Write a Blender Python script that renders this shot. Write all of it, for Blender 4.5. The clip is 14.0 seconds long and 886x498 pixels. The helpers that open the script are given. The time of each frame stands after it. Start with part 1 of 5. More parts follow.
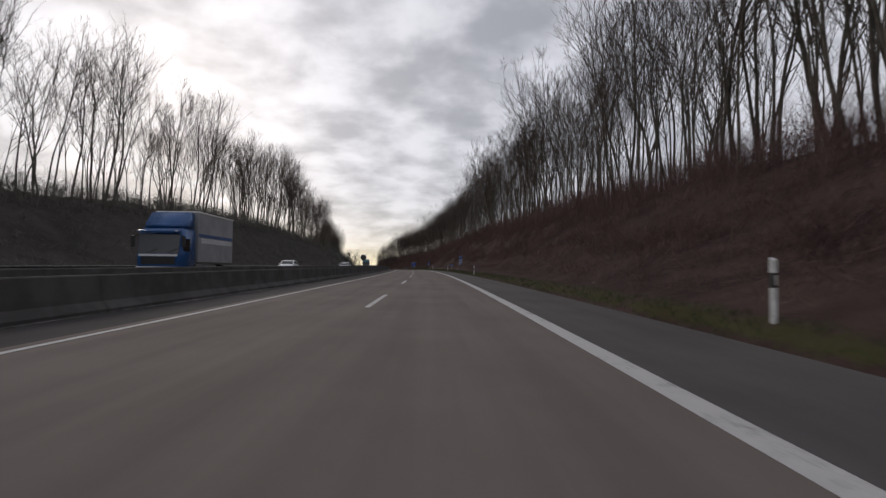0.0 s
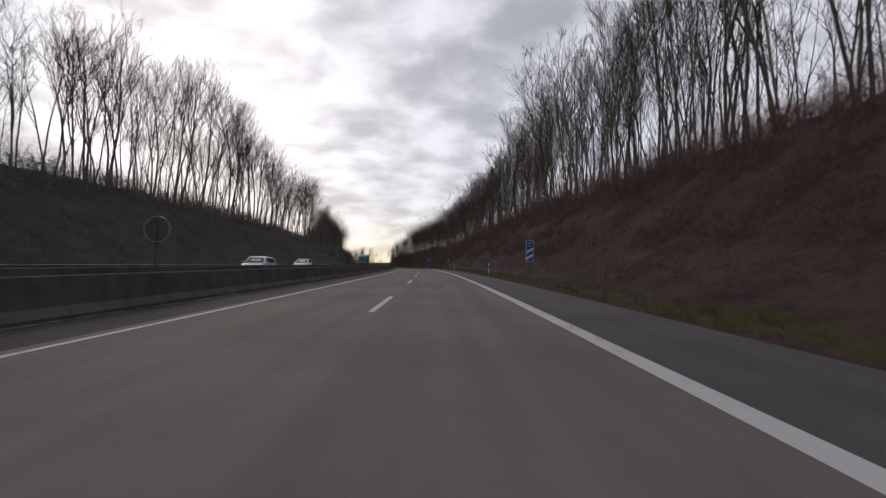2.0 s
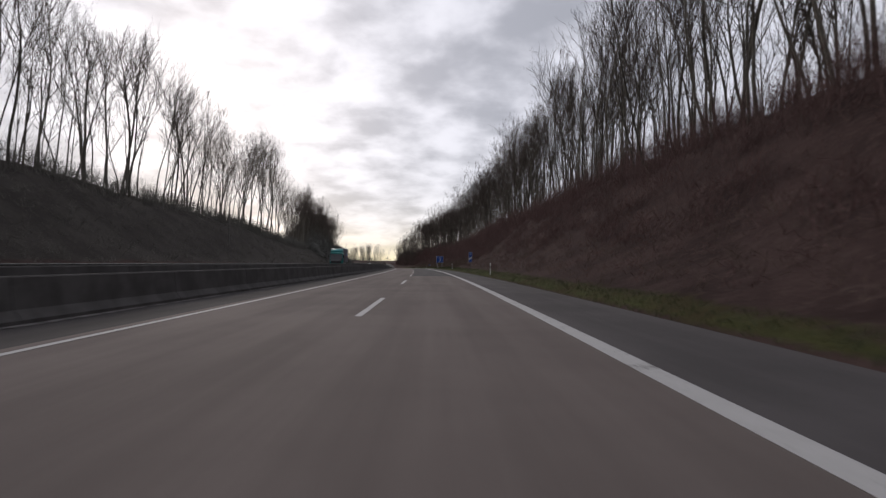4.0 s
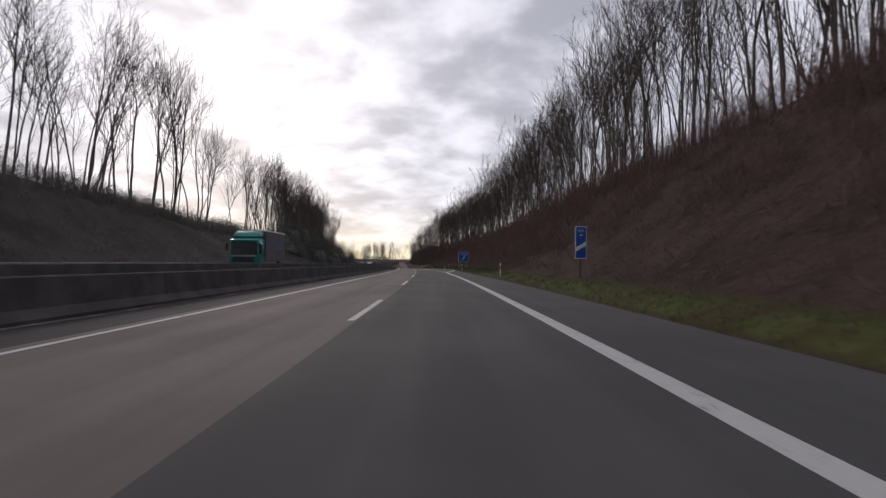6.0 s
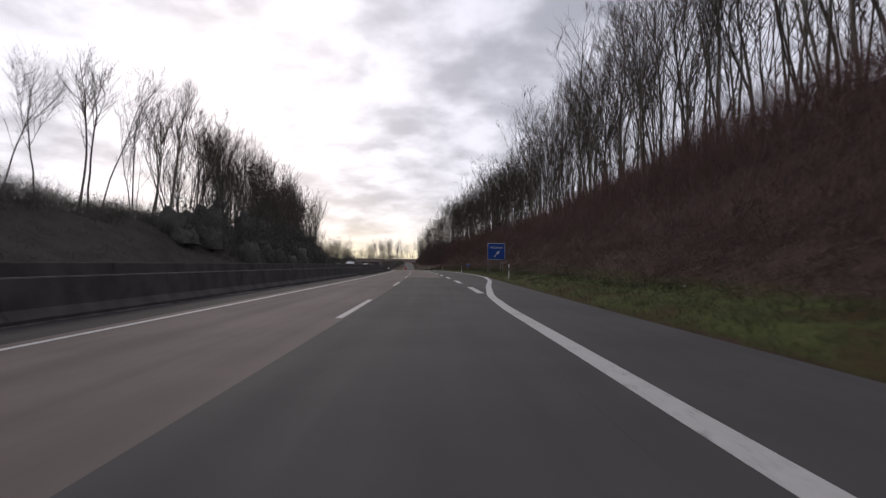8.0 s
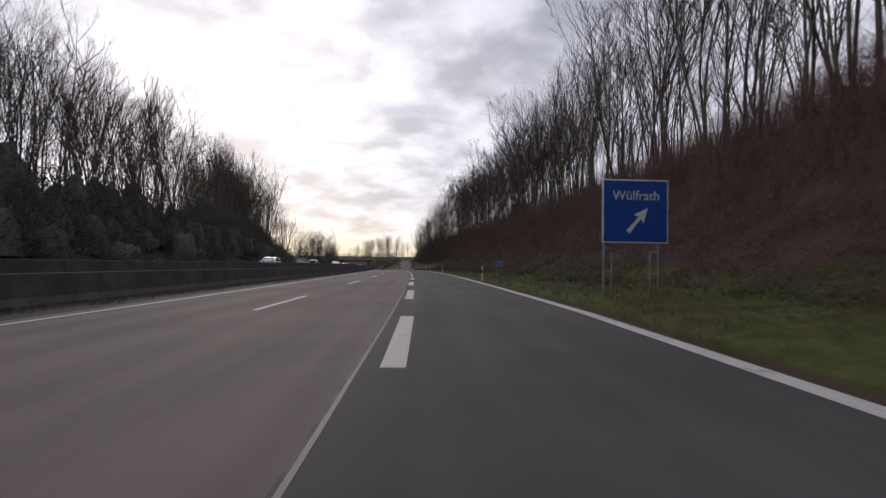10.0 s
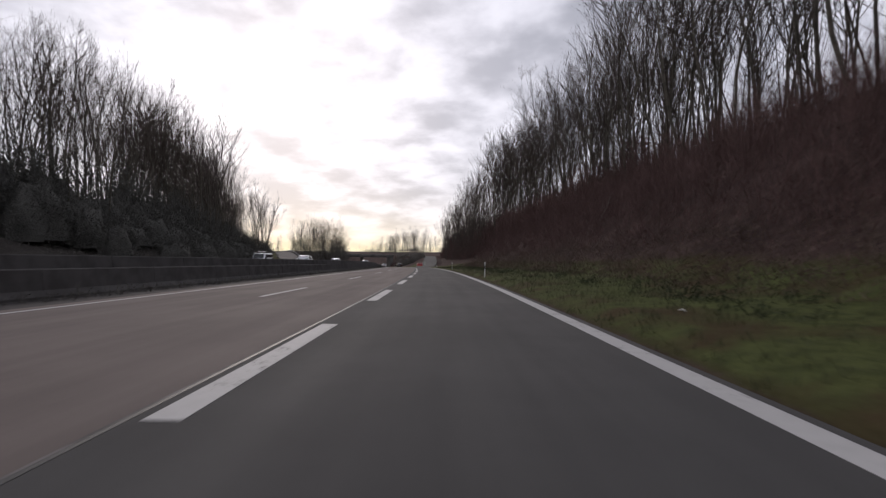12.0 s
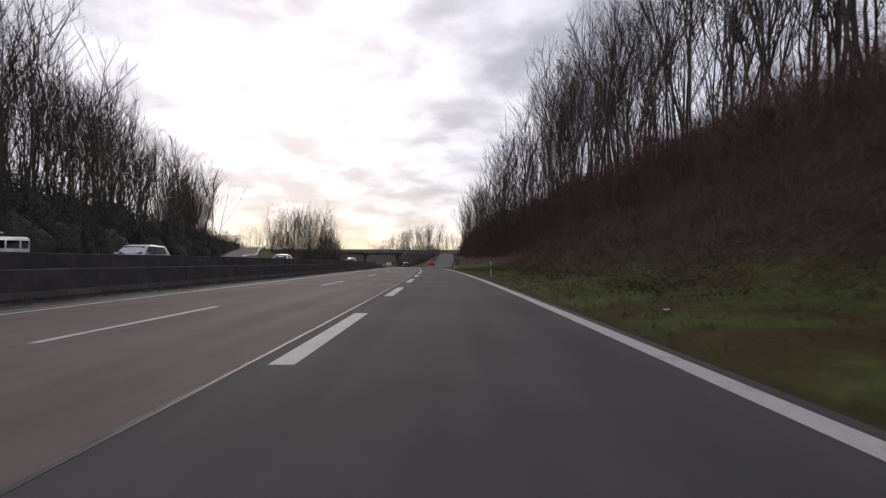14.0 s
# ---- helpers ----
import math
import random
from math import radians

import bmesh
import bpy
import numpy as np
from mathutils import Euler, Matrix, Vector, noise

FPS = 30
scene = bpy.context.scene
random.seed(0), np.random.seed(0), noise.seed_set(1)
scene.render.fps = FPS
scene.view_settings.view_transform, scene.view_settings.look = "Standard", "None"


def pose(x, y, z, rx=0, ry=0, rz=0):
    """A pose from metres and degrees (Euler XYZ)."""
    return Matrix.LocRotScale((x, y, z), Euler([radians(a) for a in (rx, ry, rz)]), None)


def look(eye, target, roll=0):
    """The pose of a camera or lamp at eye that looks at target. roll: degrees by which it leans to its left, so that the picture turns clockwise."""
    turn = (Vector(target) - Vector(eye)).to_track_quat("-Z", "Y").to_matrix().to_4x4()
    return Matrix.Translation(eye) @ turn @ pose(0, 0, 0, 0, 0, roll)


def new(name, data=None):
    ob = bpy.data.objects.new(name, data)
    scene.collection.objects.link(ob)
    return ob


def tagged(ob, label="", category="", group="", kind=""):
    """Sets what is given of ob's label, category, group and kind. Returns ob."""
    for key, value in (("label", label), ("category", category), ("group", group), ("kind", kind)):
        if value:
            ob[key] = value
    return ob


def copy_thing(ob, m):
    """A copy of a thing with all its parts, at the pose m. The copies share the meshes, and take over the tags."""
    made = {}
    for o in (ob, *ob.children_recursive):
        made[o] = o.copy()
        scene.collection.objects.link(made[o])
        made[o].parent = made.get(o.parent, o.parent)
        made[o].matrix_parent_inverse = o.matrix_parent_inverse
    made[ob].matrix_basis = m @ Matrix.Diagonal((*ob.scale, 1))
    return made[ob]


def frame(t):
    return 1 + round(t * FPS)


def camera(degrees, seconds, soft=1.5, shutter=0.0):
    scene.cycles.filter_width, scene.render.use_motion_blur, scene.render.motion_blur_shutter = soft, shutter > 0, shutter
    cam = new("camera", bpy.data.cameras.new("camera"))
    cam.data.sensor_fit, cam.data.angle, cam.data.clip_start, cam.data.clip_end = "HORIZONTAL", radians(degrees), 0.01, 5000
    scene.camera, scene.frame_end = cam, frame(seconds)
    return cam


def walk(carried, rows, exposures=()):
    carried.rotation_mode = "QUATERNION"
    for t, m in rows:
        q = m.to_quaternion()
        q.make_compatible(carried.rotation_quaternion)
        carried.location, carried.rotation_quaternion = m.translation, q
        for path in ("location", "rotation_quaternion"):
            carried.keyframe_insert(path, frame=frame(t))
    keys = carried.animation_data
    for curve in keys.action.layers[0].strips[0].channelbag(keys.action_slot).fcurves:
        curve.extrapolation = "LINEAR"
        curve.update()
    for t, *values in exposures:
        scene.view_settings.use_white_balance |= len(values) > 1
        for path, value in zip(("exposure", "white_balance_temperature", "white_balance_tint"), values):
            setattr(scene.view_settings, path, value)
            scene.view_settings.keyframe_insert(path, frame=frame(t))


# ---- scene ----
# ---- the camera and its way along the motorway ----
ALONG = np.arange(-1600.0, 3700.0, 2.0)
CURVE = np.where((ALONG >= 0) & (ALONG < 480), 1 / 1875, 0.0) + np.where((ALONG >= 480) & (ALONG < 1000), 1 / 700, 0.0)   # left-hand bends
TURN = np.concatenate([[0.0], np.cumsum(CURVE[:-1] * 2.0)])
LINE_X = np.concatenate([[0.0], np.cumsum(-np.sin((TURN[:-1] + TURN[1:]) / 2) * 2.0)])
LINE_Y = np.concatenate([[0.0], np.cumsum(np.cos((TURN[:-1] + TURN[1:]) / 2) * 2.0)]) - 1600.0


def heading(s):
    return float(np.interp(s, ALONG, TURN))


CROWN = 18000.0   # the road runs over a long, gentle summit


def rise(s):
    return -(min(max(s, -250.0), 640.0) - 180.0) ** 2 / (2 * CROWN)


def W(s, u, h=0.0):
    """Road coordinates (along, to the right, up) to world coordinates."""
    a = heading(s)
    h += rise(s)
    return Vector((float(np.interp(s, ALONG, LINE_X)) + u * math.cos(a), float(np.interp(s, ALONG, LINE_Y)) + u * math.sin(a), h))


def at(s, u, h=0.0, turn=0.0):
    """A pose on the road: x to the right, y along."""
    p = W(s, u, h)
    return pose(p.x, p.y, p.z, 0, 0, math.degrees(heading(s)) + turn)


EYE = 1.193
DRIVE = [  # seconds, along, to the right, yaw against the road, pitch
    (0.0, -0.35, 0.01, -0.68, 1.60), (1.0, 27.05, -0.08, -0.53, 1.56), (2.0, 55.37, -0.22, -0.33, 1.47),
    (3.0, 83.18, -0.22, -0.52, 1.45), (5.5, 151.41, -0.10, -0.69, 1.44), (6.5, 179.01, -0.02, -0.16, 1.52),
    (7.5, 205.56, 0.11, -0.21, 1.65), (8.0, 218.52, 0.22, -0.87, 1.62), (8.2, 223.73, 0.36, -1.13, 1.66),
    (10.3, 278.37, 2.70, -1.89, 1.53), (10.5, 283.43, 2.90, -1.56, 1.43), (11.0, 295.86, 3.22, -1.41, 1.43),
    (11.5, 308.64, 3.66, -0.60, 1.32), (12.5, 332.83, 4.01, -0.04, 1.38), (13.0, 344.78, 4.01, 0.37, 1.39),
    (14.0, 366.81, 3.84, 0.17, 1.31)]
ROLL = -0.64
cam = camera(79.9, 14.0, soft=1.3, shutter=0.15)
rows = []
for t, s, u, yaw, pitch in DRIVE:
    p = W(s, u, EYE)
    rows.append((t, pose(p.x, p.y, p.z, 90 + pitch + 0.03 - math.degrees((s - 180.0) / CROWN), ROLL, math.degrees(heading(s)) + yaw)))
walk(cam, rows, [(0.0, -0.14, 6420, 14), (0.7, 0.0, 6360, 15), (3.2, 0.0, 6360, 15), (5.5, 0.06, 6330, 17), (7.0, 0.06, 6310, 18), (14.0, 0.06, 6300, 18)])

# ---- sky and sun ----
SUN_LEFT, SUN_UP = radians(27), radians(19)
sun_way = Vector((-math.sin(SUN_LEFT) * math.cos(SUN_UP), math.cos(SUN_LEFT) * math.cos(SUN_UP), math.sin(SUN_UP)))
world = bpy.data.worlds.new("world")
scene.world = world
world.use_nodes = True


class Nodes:
    """Short ways to add and join shader nodes."""

    def __init__(self, tree):
        self.tree = tree
        tree.nodes.clear()

    def add(self, kind, operation="", attribute_name="", blend=""):
        n = self.tree.nodes.new(kind)
        if operation:
            n.operation = operation
        if attribute_name:
            n.attribute_name = attribute_name
        if blend:
            n.data_type, n.blend_type = "RGBA", blend
        return n

    def put(self, socket, value):
        if isinstance(value, bpy.types.NodeSocket):
            self.tree.links.new(value, socket)
        elif isinstance(value, (tuple, list)) and len(value) == 3 and socket.type == "RGBA":
            socket.default_value = (*value, 1)
        else:
            socket.default_value = value

    def math(self, op, a, b=0.0, c=0.0):
        n = self.add("ShaderNodeMath", operation=op)
        for k, v in enumerate((a, b, c)):
            self.put(n.inputs[k], v)
        return n.outputs[0]

    def vmath(self, op, a, b=(0, 0, 0)):
        n = self.add("ShaderNodeVectorMath", operation=op)
        self.put(n.inputs[0], a), self.put(n.inputs[1], b)
        return n.outputs["Value"] if op == "DOT_PRODUCT" else n.outputs[0]

    def mix(self, fac, a, b, blend="MIX"):
        n = self.add("ShaderNodeMix", blend=blend)
        self.put(n.inputs[0], fac), self.put(n.inputs[6], a), self.put(n.inputs[7], b)
        return n.outputs[2]

    def noise(self, vector, scale, detail=4.0, rough=0.55, distort=0.0):
        n = self.add("ShaderNodeTexNoise")
        if vector is not None:
            self.put(n.inputs["Vector"], vector)
        n.inputs["Scale"].default_value, n.inputs["Detail"].default_value = scale, detail
        n.inputs["Roughness"].default_value, n.inputs["Distortion"].default_value = rough, distort
        return n.outputs[0]

    def step(self, value, lo, hi):
        n = self.add("ShaderNodeMapRange")
        n.interpolation_type = "SMOOTHSTEP"
        self.put(n.inputs[0], value), self.put(n.inputs[1], lo), self.put(n.inputs[2], hi)
        return n.outputs[0]


def build_sky():
    n = Nodes(world.node_tree)
    way = n.add("ShaderNodeTexCoord").outputs["Generated"]
    split = n.add("ShaderNodeSeparateXYZ")
    n.put(split.inputs[0], way)
    up = n.math("MAXIMUM", split.outputs[2], 0.0)
    sky = n.add("ShaderNodeTexSky")
    sky.sky_type, sky.sun_disc = "NISHITA", False
    sky.sun_elevation, sky.sun_rotation = SUN_UP, -SUN_LEFT
    clear = n.mix(1.0, sky.outputs[0], (0.10, 0.10, 0.10), "MULTIPLY")
    # a deck of cloud over flat land: patches close up towards the horizon
    low = n.math("ADD", up, 0.24)
    flat = n.add("ShaderNodeCombineXYZ")
    n.put(flat.inputs[0], n.math("DIVIDE", split.outputs[0], low))
    n.put(flat.inputs[1], n.math("DIVIDE", split.outputs[1], low))
    big = n.noise(flat.outputs[0], 1.0, 3.0, 0.5, 0.2)
    fine = n.noise(flat.outputs[0], 4.2, 6.0, 0.5, 0.1)
    lump = n.math("ADD", n.math("MULTIPLY", big, 0.48), n.math("MULTIPLY", fine, 0.52))
    thick = n.step(lump, 0.40, 0.61)
    toward = n.math("MAXIMUM", n.vmath("DOT_PRODUCT", way, tuple(sun_way)), 0.0)
    glow = n.math("POWER", toward, 11.0)
    grey = n.mix(thick, (0.74, 0.755, 0.79), (0.385, 0.40, 0.43))
    lit = n.mix(thick, (1.17, 1.165, 1.17), (0.60, 0.60, 0.615))
    cloud = n.mix(glow, grey, lit)
    cover = n.mix(0.9, clear, cloud)
    # low towards the sun the deck thins out and the sky shows through, pale yellow
    band = n.math("MULTIPLY", n.math("POWER", n.math("SUBTRACT", 1.0, up), 34.0), n.math("POWER", toward, 4.0))
    warm = n.mix(n.math("MINIMUM", n.math("MULTIPLY", band, 1.6), 1.0), cover, (1.10, 0.98, 0.60))
    back = n.add("ShaderNodeBackground")
    n.put(back.inputs[0], warm)
    back.inputs[1].default_value = 1.0
    n.put(n.add("ShaderNodeOutputWorld").inputs[0], back.outputs[0])


build_sky()
sun = new("sun", bpy.data.lights.new("sun", "SUN"))
sun.data.energy, sun.data.angle, sun.data.color = 0.8, radians(14), (1.0, 0.9, 0.76)
sun.matrix_world = look((0, 0, 60), Vector((0, 0, 60)) - sun_way)


# ---- materials ----
def material(name, colour, other=None, scale=3.0, fine=60.0, rough=0.8, metal=0.0, bump=0.3, depth=0.01, spread=(0.35, 0.65), vary=0.0, spec=0.4):
    """A surface of two colours mixed by large stains, with fine grain and relief, in metres."""
    m = bpy.data.materials.new(name)
    m.use_nodes = True
    n = Nodes(m.node_tree)
    where = n.add("ShaderNodeTexCoord").outputs["Object"]
    other = other or tuple(c * 0.7 for c in colour)
    stain = n.step(n.noise(where, scale, 5.0, 0.6), *spread)
    grain = n.noise(where, fine, 3.0, 0.6)
    base = n.mix(stain, colour, other)
    base = n.mix(0.5, base, n.mix(grain, (0.55, 0.55, 0.55), (1.45, 1.45, 1.45)), "MULTIPLY")
    if vary:
        info = n.add("ShaderNodeObjectInfo").outputs["Random"]
        shade = n.math("ADD", 1.0 - vary, n.math("MULTIPLY", info, 2 * vary))
        tint = n.add("ShaderNodeCombineXYZ")
        for k in range(3):
            n.put(tint.inputs[k], shade)
        base = n.mix(1.0, base, tint.outputs[0], "MULTIPLY")
    s = n.add("ShaderNodeBsdfPrincipled")
    n.put(s.inputs["Base Color"], base)
    n.put(s.inputs["Roughness"], n.math("ADD", rough - 0.08, n.math("MULTIPLY", grain, 0.16)))
    s.inputs["Metallic"].default_value, s.inputs["Specular IOR Level"].default_value = metal, spec
    if bump:
        b = n.add("ShaderNodeBump")
        b.inputs["Strength"].default_value, b.inputs["Distance"].default_value = bump, depth
        n.put(b.inputs["Height"], grain)
        n.put(s.inputs["Normal"], b.outputs[0])
    n.put(n.add("ShaderNodeOutputMaterial").inputs[0], s.outputs[0])
    return m


def ground_material():
    """Leaf litter and brambles on the slopes, grass on the verges (mask 'grassy')."""
    m = bpy.data.materials.new("ground")
    m.use_nodes = True
    n = Nodes(m.node_tree)
    where = n.add("ShaderNodeTexCoord").outputs["Object"]
    mask = n.add("ShaderNodeAttribute", attribute_name="grassy").outputs["Fac"]
    patch = n.noise(where, 0.35, 5.0, 0.62)
    tuft = n.noise(where, 2.2, 5.0, 0.65)
    leaf = n.noise(where, 14.0, 4.0, 0.7)
    litter = n.mix(n.step(patch, 0.35, 0.65), (0.066, 0.043, 0.039), (0.036, 0.0235, 0.0215))
    litter = n.mix(n.step(tuft, 0.48, 0.72), litter, (0.078, 0.054, 0.048))
    earth = n.mix(n.step(patch, 0.35, 0.65), (0.058, 0.052, 0.047), (0.038, 0.034, 0.031))
    litter = n.mix(n.step(mask, -0.45, -0.1), n.mix(n.step(tuft, 0.5, 0.75), earth, (0.070, 0.062, 0.055)), litter)
    grass = n.mix(n.step(tuft, 0.35, 0.7), (0.082, 0.094, 0.034), (0.049, 0.056, 0.023))
    grass = n.mix(n.step(patch, 0.45, 0.64), grass, (0.060, 0.044, 0.024))
    grass = n.mix(n.step(mask, 0.62, 0.95), n.mix(0.6, grass, (0.050, 0.044, 0.020)), grass)
    edge = n.step(n.math("ADD", mask, n.math("MULTIPLY", n.math("ADD", n.math("SUBTRACT", tuft, 0.5), n.math("SUBTRACT", patch, 0.5)), 0.8)), 0.28, 0.66)
    base = n.mix(edge, litter, grass)
    base = n.mix(0.6, base, n.mix(leaf, (0.35, 0.35, 0.35), (1.65, 1.65, 1.65)), "MULTIPLY")
    s = n.add("ShaderNodeBsdfPrincipled")
    n.put(s.inputs["Base Color"], base)
    s.inputs["Roughness"].default_value, s.inputs["Specular IOR Level"].default_value = 0.95, 0.03
    b = n.add("ShaderNodeBump")
    b.inputs["Strength"].default_value, b.inputs["Distance"].default_value = 0.8, 0.12
    n.put(b.inputs["Height"], n.math("ADD", n.math("MULTIPLY", tuft, 0.7), n.math("MULTIPLY", leaf, 0.3)))
    n.put(s.inputs["Normal"], b.outputs[0])
    n.put(n.add("ShaderNodeOutputMaterial").inputs[0], s.outputs[0])
    return m


def asphalt(name, colour, other, streak=0.5, shine=0.15):
    """Road surface: stone grain, patches, and worn streaks that run with the traffic (uv: metres across and along)."""
    m = bpy.data.materials.new(name)
    m.use_nodes = True
    n = Nodes(m.node_tree)
    uv = n.add("ShaderNodeUVMap").outputs[0]
    squeeze = n.vmath("MULTIPLY", uv, (1.0, 0.035, 1.0))
    lane = n.noise(squeeze, 1.3, 4.0, 0.55)
    patch = n.noise(uv, 0.25, 5.0, 0.6)
    stone = n.noise(uv, 90.0, 2.0, 0.7)
    base = n.mix(n.step(n.math("ADD", n.math("MULTIPLY", lane, streak), n.math("MULTIPLY", patch, 1 - streak)), 0.36, 0.64), colour, other)
    base = n.mix(0.45, base, n.mix(stone, (0.5, 0.5, 0.5), (1.5, 1.5, 1.5)), "MULTIPLY")
    s = n.add("ShaderNodeBsdfPrincipled")
    n.put(s.inputs["Base Color"], base)
    n.put(s.inputs["Roughness"], n.math("ADD", 0.80, n.math("MULTIPLY", lane, 0.2)))
    s.inputs["Specular IOR Level"].default_value = shine
    b = n.add("ShaderNodeBump")
    b.inputs["Strength"].default_value, b.inputs["Distance"].default_value = 0.4, 0.006
    n.put(b.inputs["Height"], stone)
    n.put(s.inputs["Normal"], b.outputs[0])
    n.put(n.add("ShaderNodeOutputMaterial").inputs[0], s.outputs[0])
    return m


# base colours
OLD = asphalt("old_asphalt", (0.158, 0.131, 0.120), (0.120, 0.099, 0.091))
NEW = asphalt("new_asphalt", (0.077, 0.0745, 0.073), (0.059, 0.0572, 0.0565), 0.35)
EDGE = asphalt("edge_asphalt", (0.092, 0.083, 0.083), (0.066, 0.060, 0.060), 0.35)
DIRTY = asphalt("dirty_asphalt", (0.058, 0.053, 0.052), (0.040, 0.036, 0.036), 0.35)
GROUND = ground_material()


def worn_paint():
    """White road paint, rubbed through to the asphalt in specks and patches."""
    m = bpy.data.materials.new("road_paint")
    m.use_nodes = True
    n = Nodes(m.node_tree)
    where = n.add("ShaderNodeTexCoord").outputs["Object"]
    patch, speck = n.noise(where, 1.4, 4.0, 0.6), n.noise(where, 16.0, 4.0, 0.7)
    rub = n.step(n.math("ADD", n.math("MULTIPLY", patch, 0.45), n.math("MULTIPLY", speck, 0.55)), 0.54, 0.66)
    base = n.mix(n.noise(where, 5.0, 4.0, 0.6), (0.50, 0.49, 0.48), (0.40, 0.39, 0.38))
    base = n.mix(n.math("MULTIPLY", rub, 0.85), base, (0.09, 0.08, 0.075))
    s = n.add("ShaderNodeBsdfPrincipled")
    n.put(s.inputs["Base Color"], base)
    s.inputs["Roughness"].default_value, s.inputs["Specular IOR Level"].default_value = 0.75, 0.25
    n.put(n.add("ShaderNodeOutputMaterial").inputs[0], s.outputs[0])
    return m


PAINT = worn_paint()
CONCRETE = material("sooty_concrete", (0.102, 0.096, 0.093), (0.070, 0.065, 0.063), 1.1, 40, 0.95, spec=0.08)
BRIDGE = material("bridge_concrete", (0.16, 0.15, 0.14), (0.09, 0.085, 0.08), 0.4, 20, 0.9)
BARK = material("bark", (0.140, 0.125, 0.102), (0.084, 0.076, 0.062), 1.5, 22, 0.95, bump=0.7, depth=0.03, vary=0.3, spec=0.06)
TAR = material("black_bitumen", (0.020, 0.020, 0.021), (0.032, 0.031, 0.031), 2.5, 50, 0.6)
GRIT = material("grey_grit", (0.17, 0.155, 0.15), (0.06, 0.054, 0.052), 2.2, 30, 0.95, bump=0.8, depth=0.02)
SEAM = material("tar_seam", (0.15, 0.138, 0.132), (0.06, 0.056, 0.053), 1.5, 50, 0.85)
TWIG = material("twig", (0.120, 0.098, 0.084), (0.080, 0.066, 0.056), 1.0, 9, 0.95, bump=0, vary=0.25, spec=0.06)
DEADWOOD = material("dead_wood", (0.19, 0.165, 0.142), (0.115, 0.10, 0.086), 2.0, 25, 0.9, bump=0.5, depth=0.01)
SHRUB = material("bramble", (0.165, 0.104, 0.094), (0.108, 0.068, 0.062), 0.4, 9, 0.95, bump=0, spec=0.1)
DRY = material("dry_grass", (0.165, 0.125, 0.098), (0.100, 0.075, 0.058), 0.4, 9, 0.95, bump=0, spec=0.06)
THICKET = material("thicket", (0.165, 0.156, 0.138), (0.110, 0.104, 0.092), 0.3, 9, 0.95, bump=0, spec=0.06)
EVERGREEN = material("dark_evergreen", (0.135, 0.132, 0.119), (0.088, 0.086, 0.078), 0.3, 7, 0.95, bump=1.0, depth=0.3, spec=0.04)
WEED = material("weeds", (0.058, 0.070, 0.038), (0.036, 0.044, 0.026), 0.5, 9, 0.85, bump=0, spec=0.06)
BLADE = material("grass_blade", (0.090, 0.100, 0.042), (0.052, 0.058, 0.028), 0.5, 7, 0.8, bump=0)
DULL = material("weathered_steel", (0.10, 0.10, 0.10), (0.06, 0.06, 0.058), 3, 40, 0.7, 0.4)
STEEL = material("galvanised_steel", (0.32, 0.33, 0.34), (0.22, 0.22, 0.22), 3, 40, 0.5, 0.8)
WHITE = material("white_plastic", (0.68, 0.68, 0.66), (0.52, 0.51, 0.48), 5, 60, 0.5, bump=0.05)
BLACK = material("black_plastic", (0.02, 0.02, 0.02), None, 5, 60, 0.5, bump=0.05)
BLUE = material("sign_blue", (0.010, 0.062, 0.30), (0.008, 0.050, 0.25), 1.5, 60, 0.45, bump=0.02)
SIGNWHITE = material("sign_white", (0.62, 0.63, 0.64), (0.50, 0.51, 0.52), 1.5, 60, 0.45, bump=0.02)
PALEBLUE = material("sign_pale_blue", (0.17, 0.30, 0.52), None, 2, 60, 0.45, bump=0.02)
REFLECT = material("reflector", (0.55, 0.53, 0.48), None, 8, 200, 0.25)
GLASS = material("dark_glass", (0.015, 0.018, 0.02), None, 2, 30, 0.08, bump=0, spec=0.6)
TYRE = material("tyre", (0.018, 0.018, 0.018), None, 6, 80, 0.85)
RIM = material("wheel_rim", (0.35, 0.35, 0.36), None, 6, 80, 0.35, 0.9)
LAMP = material("lamp_glass", (0.6, 0.6, 0.6), None, 6, 80, 0.15, bump=0)
TAIL = material("tail_lamp", (0.35, 0.015, 0.012), None, 6, 80, 0.2, bump=0)


def car_paint(name, colour):
    return material(name, colour, tuple(c * 0.9 for c in colour), 1.2, 300, 0.28, 0.1, bump=0.02, spec=0.5)


# ---- building helpers ----
def mesh_of(name, verts, faces, mats, smooth=False, slots=None):
    me = bpy.data.meshes.new(name)
    me.from_pydata([tuple(v) for v in verts], [], faces)
    for m in mats if isinstance(mats, (list, tuple)) else [mats]:
        me.materials.append(m)
    if slots is not None:
        me.polygons.foreach_set("material_index", slots)
    if smooth:
        me.polygons.foreach_set("use_smooth", [True] * len(me.polygons))
    me.update()
    return me


def thing(name, label, category, group="", m=None):
    ob = new(name)
    ob.empty_display_size = 0.2
    if m is not None:
        ob.matrix_basis = m
    return tagged(ob, label, category, group)


def part(name, bm, mat, parent, label="", smooth=False):
    """One mesh object under a thing or a part. bm: a bmesh, or a mesh to share."""
    if isinstance(bm, bmesh.types.BMesh):
        me = bpy.data.meshes.new(name)
        bm.to_mesh(me)
        bm.free()
        me.materials.append(mat)
        if smooth:
            me.polygons.foreach_set("use_smooth", [True] * len(me.polygons))
    else:
        me = bm
    ob = new(name, me)
    ob.parent = parent
    return tagged(ob, label)


